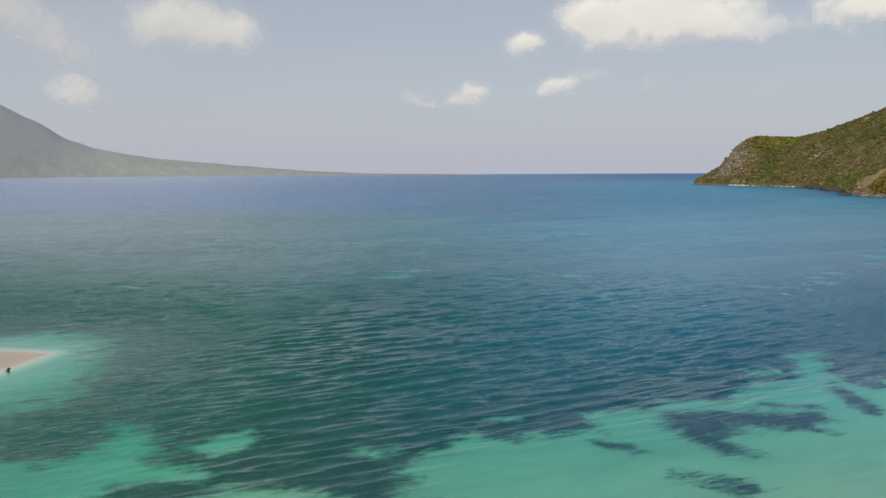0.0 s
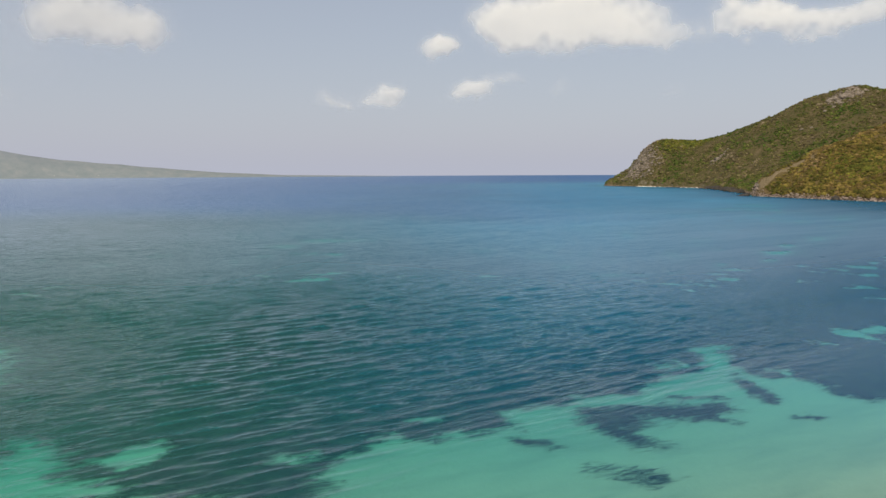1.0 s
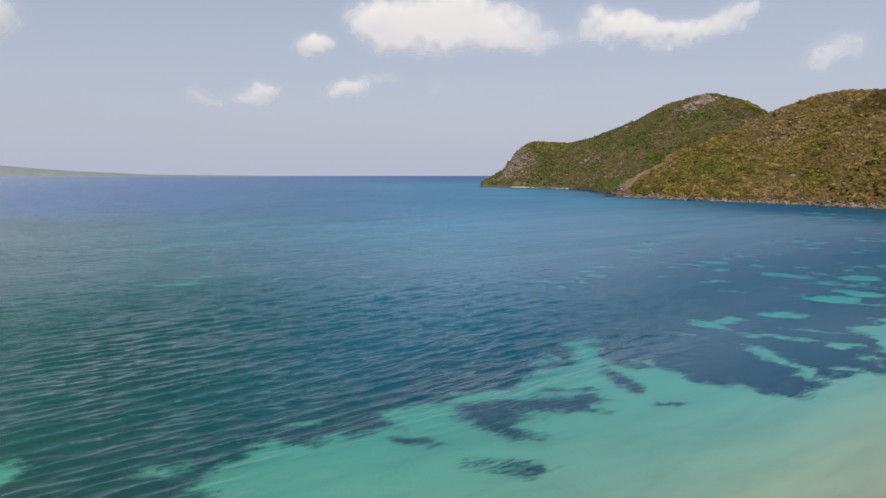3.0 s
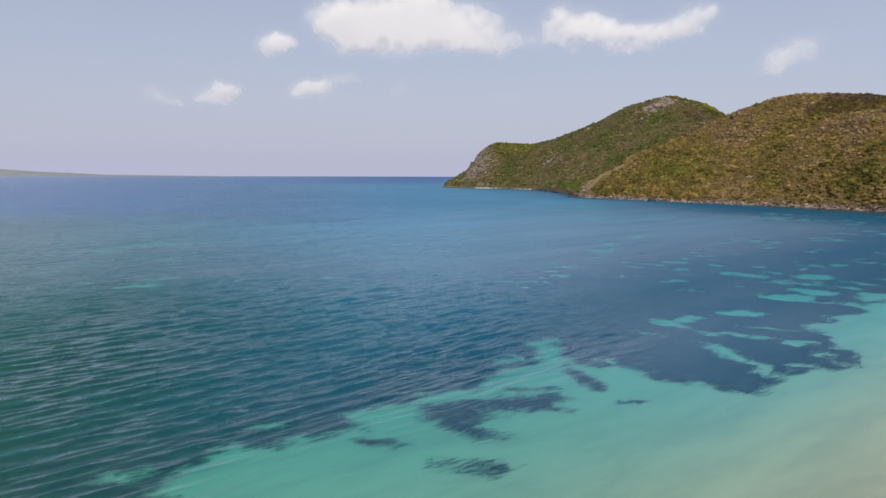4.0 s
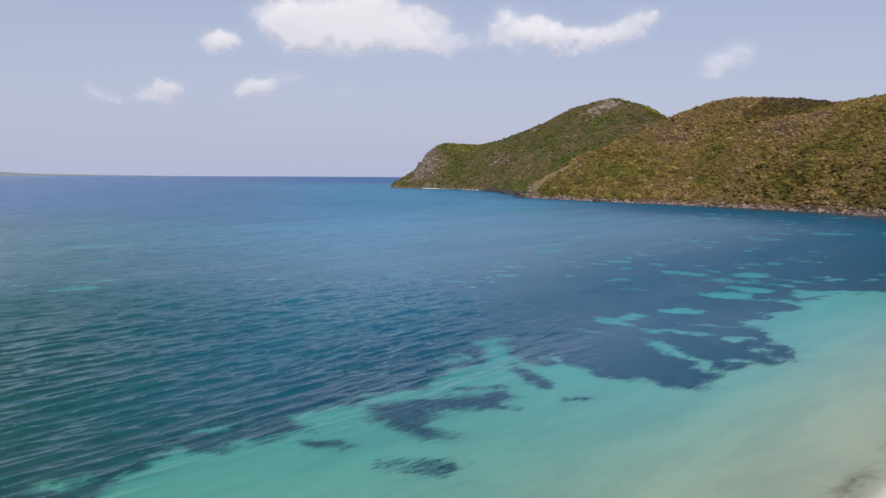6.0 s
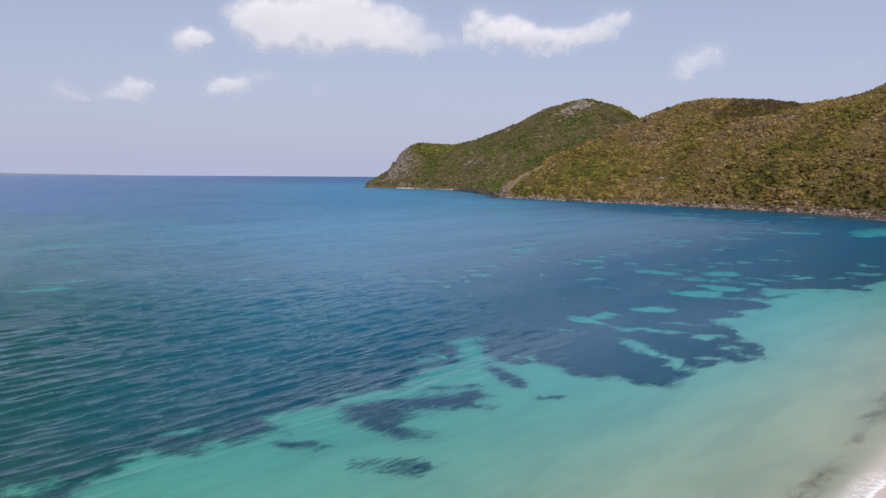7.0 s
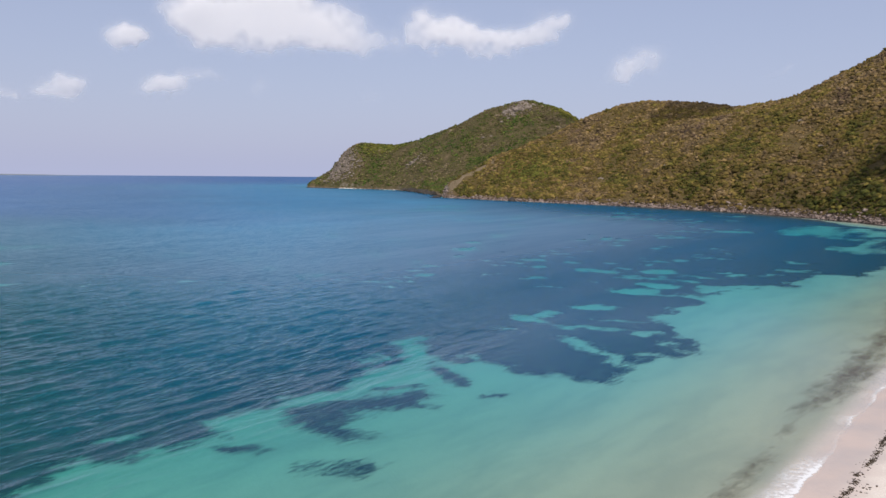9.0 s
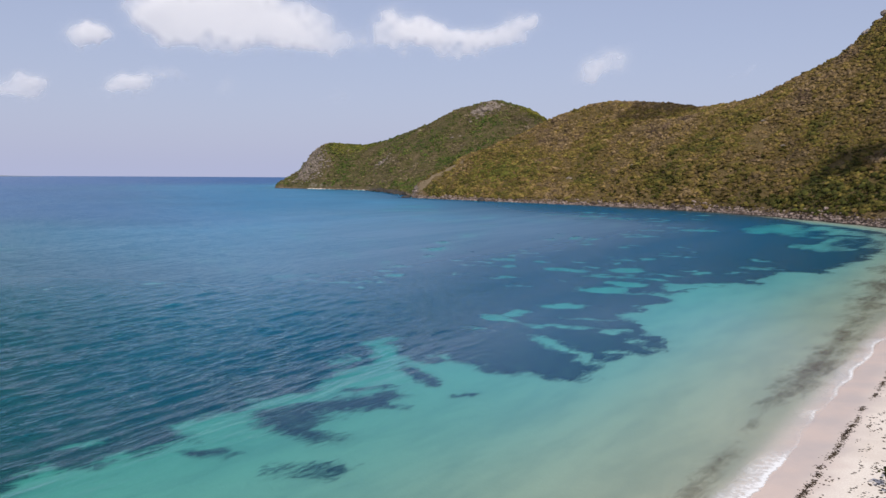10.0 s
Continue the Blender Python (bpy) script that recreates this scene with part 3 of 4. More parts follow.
STRAIT_CLEARINGS = [(-10, 336, 18.5, 8.5), (-33, 313, 8.4, 7.2), (-52, 358, 4.7, 5.8), (-12, 280, 3.5, 3.0), (-29, 223, 2.4, 2.7), (-14, 213, 4.4, 3.8), (-9, 226, 3.9, 2.4), (46, 283, 4.2, 3.3), (38, 213, 4.0, 1.8), (61, 260, 3.0, 2.9), (70, 212, 6.8, 2.0), (82, 193, 6.4, 2.2), (103, 258, 3.1, 2.3), (117, 257, 8.5, 2.4), (151, 375, 6.1, 4.9)]


def meadow(x, y):
    """Above 0 where seagrass covers the sand."""
    away = np.hypot(x, y)
    calm = 0.40 + 0.5 * smooth_step(away, 140, 220)
    wx, wy = x + calm * (2.8 * fbm(x, y, 5, 5, 21) + 0.6 * fbm(x, y, 15, 2, 23)), y + calm * (2.8 * fbm(x, y, 5, 5, 22) + 0.8 * fbm(x, y, 15, 2, 24))
    # The swell draws every edge out along its crests.
    u, v = 0.89 * x + 0.45 * y, 0.89 * y - 0.45 * x
    drawn = fbm(u * 0.22, v, 1.7, 3, 27) * (0.8 + 0.2 * smooth_step(x, 40, 80))
    wx, wy = wx - 0.45 * drawn, wy + 0.89 * drawn
    bound = MEADOW_EDGE + [(620, 700), (640, 870), (750, 1060), (640, 1450), (900, 1700), (900, 3600), (-3600, 3600), (-3600, 100)]
    d, _ = along(MEADOW_EDGE, wx, wy)
    soft = 3.4 - 1.0 * smooth_step(x, 30, 70) + 1.5 * smooth_step(away, 170, 300)
    m = np.where(inside(bound, wx, wy), d, -d) / soft
    m = np.minimum(m, -1.4 * lobe(wx, wy, -66, 114, 13, 26, 18))
    for hole in (SAND_LANE, BAY_SAND):
        d, _ = along(hole + hole[:1], wx, wy)
        m = np.minimum(m, np.maximum(np.where(inside(hole, wx, wy), -d, d) / soft, -1.2) if hole is SAND_LANE else np.where(inside(hole, wx, wy), -0.05 + 0.6 * fbm(u * 0.3, v, 9, 3, 28), 2))
    d, _ = along(FORKED_BED + FORKED_BED[:1], wx, wy)
    m = np.maximum(m, np.where(inside(FORKED_BED, wx, wy), d, -d) / (1.0 * soft))
    for line, half, most in BEDS:
        m = np.maximum(m, np.minimum((half - along(line, wx, wy)[0]) / 2.0, most))
    sx, sy = wx + 2.2 * fbm(x, y, 5, 4, 51), wy + 1.5 * fbm(x, y, 4, 4, 52)
    for cx, cy, rx, ry in NEAR_CLEARINGS + BANK_CLEARINGS + BAY_CLEARINGS + STRAIT_CLEARINGS:
        m = np.minimum(m, np.maximum(-min(rx, ry) / 2.4 * lobe(sx, sy, cx, cy, rx, 0.95 * ry, -math.degrees(math.atan2(cx, cy))), -0.75 if cy < 200 else -1.2))
    # Small clearings far out.
    dice = np.random.default_rng(12)
    for _ in range(330):
        far = dice.uniform(200, 620)
        turn = radians(dice.choice([dice.uniform(-28, 50), dice.uniform(15, 50)]))
        cx, cy, size = far * math.sin(turn), far * math.cos(turn), dice.uniform(0.7, 1.0) * far / 300
        m = np.minimum(m, -1.3 * lobe(sx, sy, cx, cy, dice.uniform(2.5, 8) * size, dice.uniform(1.3, 3.2) * size, -math.degrees(turn) + dice.normal(4, 10)))
    return np.clip(m + 0.26 * fbm(x * 0.94 + y * 0.34, (y * 0.94 - x * 0.34) * 2.2, 4.5, 3, 30), -1.2, 1.2)


def build_meadow():
    xs, ys = graded(-3000, -75, 130, 620, 0.55, 1.03), graded(30, 60, 150, 3200, 0.55, 1.025)
    gx, gy = np.meshgrid(xs, ys, indexing="ij")
    m = meadow(gx, gy)
    z = ground_height(gx, gy) + 0.09 + 0.05 * m
    faces = grid_faces(*gx.shape)
    keep = (m.ravel()[faces].max(1) > -0.9) & (offshore(gx, gy).ravel()[faces].max(1) < -2)
    ob = mesh_object("seagrass_meadow", np.stack([gx, gy, z], -1).reshape(-1, 3), faces[keep], WEED, smooth=True)
    attribute(ob, "cover", m.ravel())
    return tagged(ob, "dark seagrass beds with ragged edges under clear water", "seagrass", kind="stuff")


def build_drift_weed():
    """Brown torn weed that the swash rolls about just off the beach."""
    xs, ys = np.arange(40, 320, 0.7), np.arange(34, 160, 0.7)
    gx, gy = np.meshgrid(xs, ys, indexing="ij")
    s = -offshore(gx, gy)
    u = gx * 0.92 + gy * 0.39
    wide = 1.0 + 1.3 * np.clip((gx - 66) / 60, 0, 3)
    line = [(52, 45), (55.5, 46.4), (68, 52), (89, 61.7), (103, 66.8), (129, 77), (167, 94.5), (205, 112), (260, 133)]
    near, _ = along(line, gx, gy)
    m = 1 - near / (1.5 * wide) + 0.55 * fbm(u * 0.8 + s, s * 3, 5, 4, 60) + 0.42 * fbm(u, u * 0, 22, 2, 61) - 1.1 * np.exp(-(((gx - 76) / 9) ** 2))
    z = np.minimum(ground_height(gx, gy) + 0.05 + 0.02 * np.clip(m, -1, 1), -0.03)
    faces = grid_faces(*gx.shape)
    keep = m.ravel()[faces].max(1) > -0.8
    ob = mesh_object("drift_weed", np.stack([gx, gy, z], -1).reshape(-1, 3), faces[keep], DRIFT, smooth=True)
    attribute(ob, "cover", (m * (0.75 + 0.25 * smooth_step(gx, 62, 95))).ravel() - 0.85)
    return tagged(ob, "brown torn seaweed rolling in the shallows off the beach", "seaweed", kind="stuff")


def build_foam():
    """The thin foam that the last wave leaves on the wet sand."""
    gx, gy = np.meshgrid(np.arange(-20, 330, 0.4), np.arange(18, 160, 0.4), indexing="ij")
    s = offshore(gx, gy)
    u = gx * 0.92 + gy * 0.39
    reach = 0.6 + 0.9 * fbm(u, u * 0 + 3, 14, 3, 70)
    t = (reach - s) / 4.6
    film = np.where((t > 0) & (t < 1), (0.40 * np.exp(-(((t - 0.07) / 0.055) ** 2)) + np.clip(0.75 - 0.5 * t, 0, 1)) * smooth_step(t, 0.0, 0.04) * smooth_step(1 - t, 0, 0.6), 0)
    film *= 0.48 + 0.45 * smooth_step(fbm(u, u * 0 + 0.2 * s, 9, 3, 71), -0.5, 0.5) + 0.35 * smooth_step(-u, -92, -80)
    z = np.maximum(ground_height(gx, gy), 0) + 0.025
    faces = grid_faces(*gx.shape)
    keep = film.ravel()[faces].max(1) > 0.05
    ob = mesh_object("foam", np.stack([gx, gy, z], -1).reshape(-1, 3), faces[keep], FOAM, smooth=True)
    attribute(ob, "film", film.ravel())
    return tagged(ob, "thin lacy white foam along the water's edge", "foam", kind="stuff")


build_sea()
build_ground()
build_meadow()
build_drift_weed()
build_foam()


# ---- hills ----
HILL_X, HILL_Y = np.arange(380, 1500, 4.0), np.arange(110, 1720, 4.0)
HILL_Z = np.where(offshore(*np.meshgrid(HILL_X, HILL_Y, indexing="ij")) > 0, hill_height(*np.meshgrid(HILL_X, HILL_Y, indexing="ij")), -1.5)


def on_slope(x, y):
    """The height of the built hillside at arrays of places."""
    u, v = np.clip((x - 380) / 4, 0, len(HILL_X) - 1.01), np.clip((y - 110) / 4, 0, len(HILL_Y) - 1.01)
    i, j = u.astype(int), v.astype(int)
    u, v = u - i, v - j
    return (HILL_Z[i, j] * (1 - u) + HILL_Z[i + 1, j] * u) * (1 - v) + (HILL_Z[i, j + 1] * (1 - u) + HILL_Z[i + 1, j + 1] * u) * v


def build_hills():
    gx, gy = np.meshgrid(HILL_X, HILL_Y, indexing="ij")
    s, z = offshore(gx, gy), HILL_Z
    faces = grid_faces(*gx.shape)
    keep = s.ravel()[faces].max(1) > 0
    ob = mesh_object("hillside", np.stack([gx, gy, z], -1).reshape(-1, 3), faces[keep], HILL, smooth=True)
    return tagged(ob, "dry brown hillside of soil and grass above the shore", "hillside", kind="structure")


build_hills()


def ball(level):
    bm = bmesh.new()
    bmesh.ops.create_icosphere(bm, subdivisions=level, radius=1)
    v, f = np.array([p.co[:] for p in bm.verts]), np.array([[p.index for p in q.verts] for q in bm.faces])
    bm.free()
    return v, f


def scatter(name, places, sizes, material, level, flat, rough, dice, sink=0.3, smooth=False):
    """One mesh of many uneven lumps."""
    v, f = ball(level)
    f = f[v[f].mean(1)[:, 2] > -0.4]
    count = len(places)
    turn = dice.random(count) * 6.28
    jag = 1 + rough * dice.normal(0, 1, (count, len(v), 1))
    p = v[None] * jag * sizes[:, None, None] * np.stack([dice.uniform(0.8, 1.3, count), dice.uniform(0.8, 1.3, count), dice.uniform(*flat, count)], 1)[:, None]
    c, s = np.cos(turn)[:, None], np.sin(turn)[:, None]
    x, y = p[..., 0] * c - p[..., 1] * s, p[..., 0] * s + p[..., 1] * c
    p = np.stack([x, y, p[..., 2] + (sizes * sink)[:, None]], -1) + places[:, None]
    faces = (f[None] + (np.arange(count) * len(v))[:, None, None]).reshape(-1, 3)
    return mesh_object(name, p.reshape(-1, 3), faces, material, smooth=smooth)


def on_hill(x, y):
    return np.stack([x, y, on_slope(x, y)], 1)


def build_scrub():
    dice = np.random.default_rng(21)
    near, head = (430, 180, 830, 880), (470, 862, 960, 1500)
    for label, box, count, big, level in (
            ("tall olive and brown bushes covering the near hillside", near, 9000, (1.3, 2.5), 1),
            ("dry olive scrub filling the near hillside", near, 44000, (1.0, 2.1), 0),
            ("low twiggy undergrowth between the bushes of the near hillside", near, 30000, (0.5, 1.0), 0),
            ("green and brown bushes covering the far headland", head, 9000, (1.3, 2.4), 1),
            ("low green and brown scrub covering the far headland", head, 28000, (0.8, 1.8), 0)):
        x, y = dice.uniform(box[0], box[2], count * 3), dice.uniform(box[1], box[3], count * 3)
        s = offshore(x, y)
        clump = fbm(x, y, 26, 4, 25)
        bare = np.max([lobe(x, y, 478, 814, 36, 8, -12) + 0.1, lobe(x, y, 454, 822, 12, 26) + 0.1, lobe(x, y, 500, 930, 14, 60, -17), lobe(x, y, 524, 1396, 30, 46, 30) - 0.1, lobe(x, y, 765, 1130, 20, 13, -40), lobe(x, y, 612, 1235, 12, 8)], 0)
        keep = (s > 4.5 + 2.5 * fbm(x, y, 9, 2, 27)) & (bare + 0.65 * fbm(x, y, 9, 3, 26) < 0.5) & (clump + dice.normal(0, 0.35, len(x)) > (-0.35 if level and box is head else -1.0))
        x, y, clump = x[keep][:count], y[keep][:count], clump[keep][:count]
        sizes = dice.uniform(*big, len(x)) * dice.choice([0.6, 0.8, 1.0, 1.25], len(x)) * (1 + 0.25 * np.clip(clump, -1, 1))
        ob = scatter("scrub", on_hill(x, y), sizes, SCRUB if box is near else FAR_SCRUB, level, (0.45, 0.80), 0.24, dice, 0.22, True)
        tagged(ob, label, "scrub", kind="stuff")


build_scrub()


def build_green_patches():
    """Bushes that stay green where the ground holds water."""
    dice = np.random.default_rng(29)
    for label, cx, cy, rx, ry, turn, count in (("bright green bushes in the saddle of the far headland", 604, 1360, 46, 22, -26, 900), ("bright green bushes down the lee side of the far peak", 842, 1082, 34, 20, -45, 700),
                                               ("yellow-green bushes low on the near spur", 520, 735, 55, 26, 100, 520)):
        x, y = dice.normal(0, 0.5, count) * rx, dice.normal(0, 0.5, count) * ry
        c, t = math.cos(radians(turn)), math.sin(radians(turn))
        x, y = cx + x * c - y * t, cy + x * t + y * c
        keep = offshore(x, y) > 6
        ob = scatter("scrub", on_hill(x[keep], y[keep]), dice.uniform(1.0, 2.1, keep.sum()), LEAF, 1, (0.5, 0.85), 0.24, dice, 0.3)
        tagged(ob, label, "scrub", kind="stuff")


build_green_patches()


def build_boulders():
    dice = np.random.default_rng(31)
    masters = []
    for k in range(6):
        v, f = ball(2)
        v = np.sign(v) * np.abs(v) ** 0.75
        v = v * (1 + 0.22 * fbm(v[:, 0:1] * 3 + 5 * k, v[:, 1:2] * 3 + v[:, 2:3] * 2, 1.0, 2, 33 + k)) * np.array([1.2, 0.8, 0.5])
        v += dice.normal(0, 0.05, v.shape)
        masters.append((v, f))
    lengths = np.linalg.norm(np.diff(np.array(ROCKY, float), axis=0), axis=1)
    reach = np.r_[0, np.cumsum(lengths)]

    def spot(u, inland):
        x, y = np.interp(u, reach, [p[0] for p in ROCKY]), np.interp(u, reach, [p[1] for p in ROCKY])
        x2, y2 = np.interp(u + 1, reach, [p[0] for p in ROCKY]), np.interp(u + 1, reach, [p[1] for p in ROCKY])
        return x + (y2 - y) * inland, y - (x2 - x) * inland

    made = {}
    for k in range(280):
        u, inland = dice.uniform(0, reach[-1]), abs(dice.normal(0, 2.4)) - 0.5
        x, y = spot(u, inland)
        z = float(np.maximum(on_slope(np.array([x]), np.array([y])), 0)[0])
        size, m = dice.uniform(0.6, 1.4) * dice.choice([0.8, 1.0, 1.6]), int(dice.integers(6))
        if m not in made:
            made[m] = mesh_object("boulder", masters[m][0], masters[m][1], ROCK)
            tagged(made[m], "pale pinkish grey boulder on the rocky shore", "boulder", "shore boulders")
            ob = made[m]
        else:
            ob = made[m].copy()
            scene.collection.objects.link(ob)
        ob.matrix_basis = pose(x, y, z + 0.1 * size, dice.uniform(-20, 20), dice.uniform(-20, 20), dice.uniform(0, 360)) @ Matrix.Scale(size, 4)
    u, inland = dice.uniform(0, reach[-1], 6000), np.abs(dice.normal(0, 2.4, 6000)) - 0.8
    x, y = spot(u, inland)
    places = np.stack([x, y, np.maximum(on_slope(x, y), -0.1)], 1)
    ob = scatter("shore_rubble", places, dice.uniform(0.35, 1.15, len(x)), ROCK, 0, (0.35, 0.7), 0.2, dice, 0.15)
    tagged(ob, "broken pinkish rock rubble between the boulders", "rubble", kind="stuff")


build_boulders()


def build_ledge(label, x, y, wide, deep, high, turn, seed):
    """A low dark rock that the sea washes round."""
    v, f = ball(3)
    v = v * (1 + 0.2 * fbm(v[:, :1] * 2 + seed, v[:, 1:2] * 2 + v[:, 2:3], 0.8, 3, seed)) * np.array([wide / 2, deep / 2, high])
    v[:, 2] = np.where(v[:, 2] > 0, v[:, 2], v[:, 2] * 0.3)
    ob = mesh_object("rock_ledge", v, f, DARK_ROCK)
    ob.matrix_basis = pose(x, y, 0.0, 0, 0, turn)
    tagged(ob, label, "rock")


build_ledge("low dark wet rock at the foot of the shore", 463, 691, 13, 8, 4.6, 70, 3)
for k, (x, y, wide) in enumerate(((546, 1136, 17), (542, 1112, 12), (538, 1090, 18), (532, 1062, 12), (525, 1036, 16), (514, 1002, 18), (502, 964, 17), (487, 921, 13))):
    build_ledge("low dark rock between the point and the cove", x, y, wide, wide * 0.6, 4.2 + 0.9 * (k % 3), 30 + 25 * k, 11 + k)
build_ledge("low dark wet rock at the foot of the shore", 455, 846, 9, 6, 2.2, 40, 7)
build_ledge("low dark wet rock at the foot of the shore", 466, 862, 8, 5, 2.0, 60, 8)
build_ledge("low dark wet rock at the foot of the shore", 482, 1424, 16, 9, 4.0, 20, 9)
build_ledge("flat dark rock ledge awash off the point", 438, 822, 15, 8, 2.4, 10, 5)


# ---- distance ----
def build_island():
    """A far volcanic island: its flank falls from the peak to a long low shore."""
    bearing = np.linspace(-62, 12, 240)
    flank = np.interp(bearing, [-62, -50, -40, -35, -30, -28.1, -26.5, -24.5, -21.6, -17.8, -13.9, -9.8, -5.6, 0.8, 6], [60, 260, 480, 530, 410, 306, 222, 160, 112, 79, 52, 27, 9, 3, -4])
    rows = []
    for k, (far, share) in enumerate(((4560, -0.02), (4575, 0.08), (4610, 0.30), (4660, 0.62), (4720, 0.88), (4780, 1.0))):
        a = np.radians(bearing)
        rough = 1 + 0.05 * fbm(bearing, bearing * 0 + k, 2.5, 4, 50) * (1 if 0 < share else 0)
        z = np.where(flank > 0, flank * share * rough, -2)
        rows.append(np.stack([far * np.sin(a), far * np.cos(a), z], 1))
    v = np.stack(rows, 1)
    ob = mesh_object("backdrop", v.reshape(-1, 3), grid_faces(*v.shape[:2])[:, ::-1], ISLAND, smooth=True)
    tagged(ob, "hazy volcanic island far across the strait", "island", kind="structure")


build_island()


def build_cloud(label, puffs, far, seed, thick=1.0):
    """A fair-weather cloud, one billowing body that thins out at its rim: puffs of bearing, height, half width and half height in degrees, and density."""
    low = [min(p[k] - 1.9 * p[k + 2] for p in puffs) for k in (0, 1)]
    high = [max(p[k] + 1.9 * p[k + 2] for p in puffs) for k in (0, 1)]
    b, e = np.meshgrid(np.arange(low[0], high[0], 0.07), np.arange(low[1], high[1], 0.07), indexing="ij")
    wb, we = b + 0.55 * fbm(b, e, 1.7, 3, seed), e + 0.40 * fbm(b, e, 1.4, 3, seed + 40)
    m, calm = np.zeros(b.shape), np.zeros(b.shape)
    puffs = [(p, q - 0.12, 1.14 * r, 1.26 * h, k) for p, q, r, h, k in puffs]
    for bearing, tall, wide, half, dense in puffs:
        v = (we - tall) / half
        v = np.where(v < 0, v * 1.35, v)
        m = m + dense * np.exp(-1.6 * (((wb - bearing) / wide) ** 2 + v**2) ** 1.1)
    for bearing, tall, wide, half, dense in puffs:
        calm = calm + dense * np.exp(-1.3 * (((b - bearing) / wide) ** 2 + ((e - tall) / half) ** 2))
    bulge = far * 0.009 * calm / (calm + 0.8) * (1 + 0.10 * fbm(b, e, 2.2, 2, seed + 120))
    a = np.radians(b)
    sheets = []
    for side in (-1, 0.25):
        d = far + side * bulge
        sheets.append(np.stack([d * np.sin(a), d * np.cos(a), 30 + far * np.tan(np.radians(e))], -1).reshape(-1, 3))
    f = grid_faces(*b.shape)
    back = f[m.ravel()[f].min(1) > 0.55]
    f = f[m.ravel()[f].max(1) > 0.04]
    ob = mesh_object("cloud", np.concatenate(sheets), np.concatenate([f, back[:, ::-1] + b.size]), CLOUD, smooth=True)
    attribute(ob, "vapour", np.tile(m.ravel() * thick, 2))
    return tagged(ob, label, "cloud")


build_cloud("large white fair-weather cloud with a flat grey base", [(10.6, 10.7, 2.6, 1.9, 1.2), (13.2, 10.6, 3.2, 2.2, 1.2), (16.2, 10.9, 3.2, 2.4, 1.2), (18.9, 10.4, 3.0, 2.0, 1.1), (21.5, 9.7, 3.0, 1.5, 0.8), (24.0, 9.3, 2.0, 1.0, 0.4)], 4300, 1)
build_cloud("small round white cloud beside a larger one", [(5.8, 9.1, 1.5, 1.05, 1.0), (6.7, 9.4, 1.1, 0.9, 1.0)], 4300, 2)
build_cloud("white cloud trailing into thin wisps", [(27.4, 10.5, 1.9, 1.45, 1.1), (29.3, 10.2, 2.0, 1.35, 1.1), (31.6, 9.7, 2.3, 1.1, 0.8), (34.1, 9.7, 2.2, 1.15, 0.85), (36.0, 10.5, 1.7, 1.1, 0.75), (37.3, 11.2, 1.1, 0.9, 0.6)], 4300, 3)
build_cloud("broad pale cloud with soft edges", [(-20.8, 10.2, 3.0, 2.1, 0.9), (-17.6, 10.2, 3.0, 2.2, 1.1), (-14.6, 9.8, 2.2, 1.6, 1.1)], 4830, 4)
build_cloud("pale cloud dissolving in haze", [(-30.0, 10.8, 3.2, 2.2, 0.95), (-27.0, 9.0, 2.8, 2.0, 0.8), (-25.5, 7.4, 2.4, 1.4, 0.45)], 4830, 5)
build_cloud("broad thin veil of cloud near the island", [(-27.5, 9.0, 5.5, 3.4, 0.45), (-22.0, 7.8, 5.0, 3.0, 0.34)], 4830, 15)
build_cloud("soft low cloud above the island's flank", [(-26.4, 5.6, 1.7, 1.2, 1.0), (-24.6, 5.0, 1.6, 1.0, 0.95), (-27.6, 3.6, 1.6, 0.8, 0.4)], 4830, 6)
build_cloud("small low white cloud", [(1.3, 5.3, 1.5, 0.9, 0.85), (2.7, 6.1, 1.1, 0.75, 0.9)], 4830, 7)
build_cloud("faint low scrap of cloud", [(-2.0, 5.3, 1.7, 0.7, 0.6), (-0.4, 4.9, 1.0, 0.45, 0.5)], 4830, 8)
build_cloud("small white cloud with a pale tail", [(8.0, 5.9, 1.5, 0.9, 1.0), (9.7, 6.3, 1.3, 0.8, 0.75), (11.4, 6.7, 0.9, 0.5, 0.5)], 4300, 9)
build_cloud("tiny pale scrap of cloud", [(12.4, 6.9, 0.9, 0.45, 0.5)], 4300, 10)
build_cloud("tiny faint cloud in the haze", [(15.3, 5.8, 1.0, 0.9, 0.42)], 4300, 11)
build_cloud("tiny faint cloud in the haze", [(22.7, 5.9, 0.9, 0.6, 0.38)], 4300, 12)
build_cloud("small white cloud fading to one side", [(41.9, 7.5, 1.4, 0.9, 0.85), (43.5, 8.3, 1.5, 1.0, 0.55)], 4300, 13)
build_cloud("tiny pale scrap of cloud", [(52.4, 7.1, 0.9, 0.4, 0.4)], 4300, 14)


# Unseen clouds added overhead to cast shade on four patches of the hills.
def build_shade_cloud(target, wide, seed, dense=1.2):
    v, f = ball(3)
    v = v * (1 + 0.25 * fbm(v[:, :1] * 2 + seed, v[:, 1:2] * 2 + v[:, 2:3], 0.9, 3, seed)) * np.array([wide, wide * 0.7, wide * 0.3])
    ob = mesh_object("cloud", v, f, CLOUD, smooth=True)
    attribute(ob, "vapour", np.full(len(v), dense))
    ob.matrix_basis = Matrix.Translation(Vector(target) + sun_way * 900)
    tagged(ob, "unseen cloud added to shade the hills", "cloud")


build_shade_cloud((557, 318, 44), 36, 91)
build_shade_cloud((700, 652, 112), 58, 92, 0.85)
build_shade_cloud((572, 358, 52), 80, 93, 0.42)
build_shade_cloud((818, 1072, 110), 40, 94, 0.5)


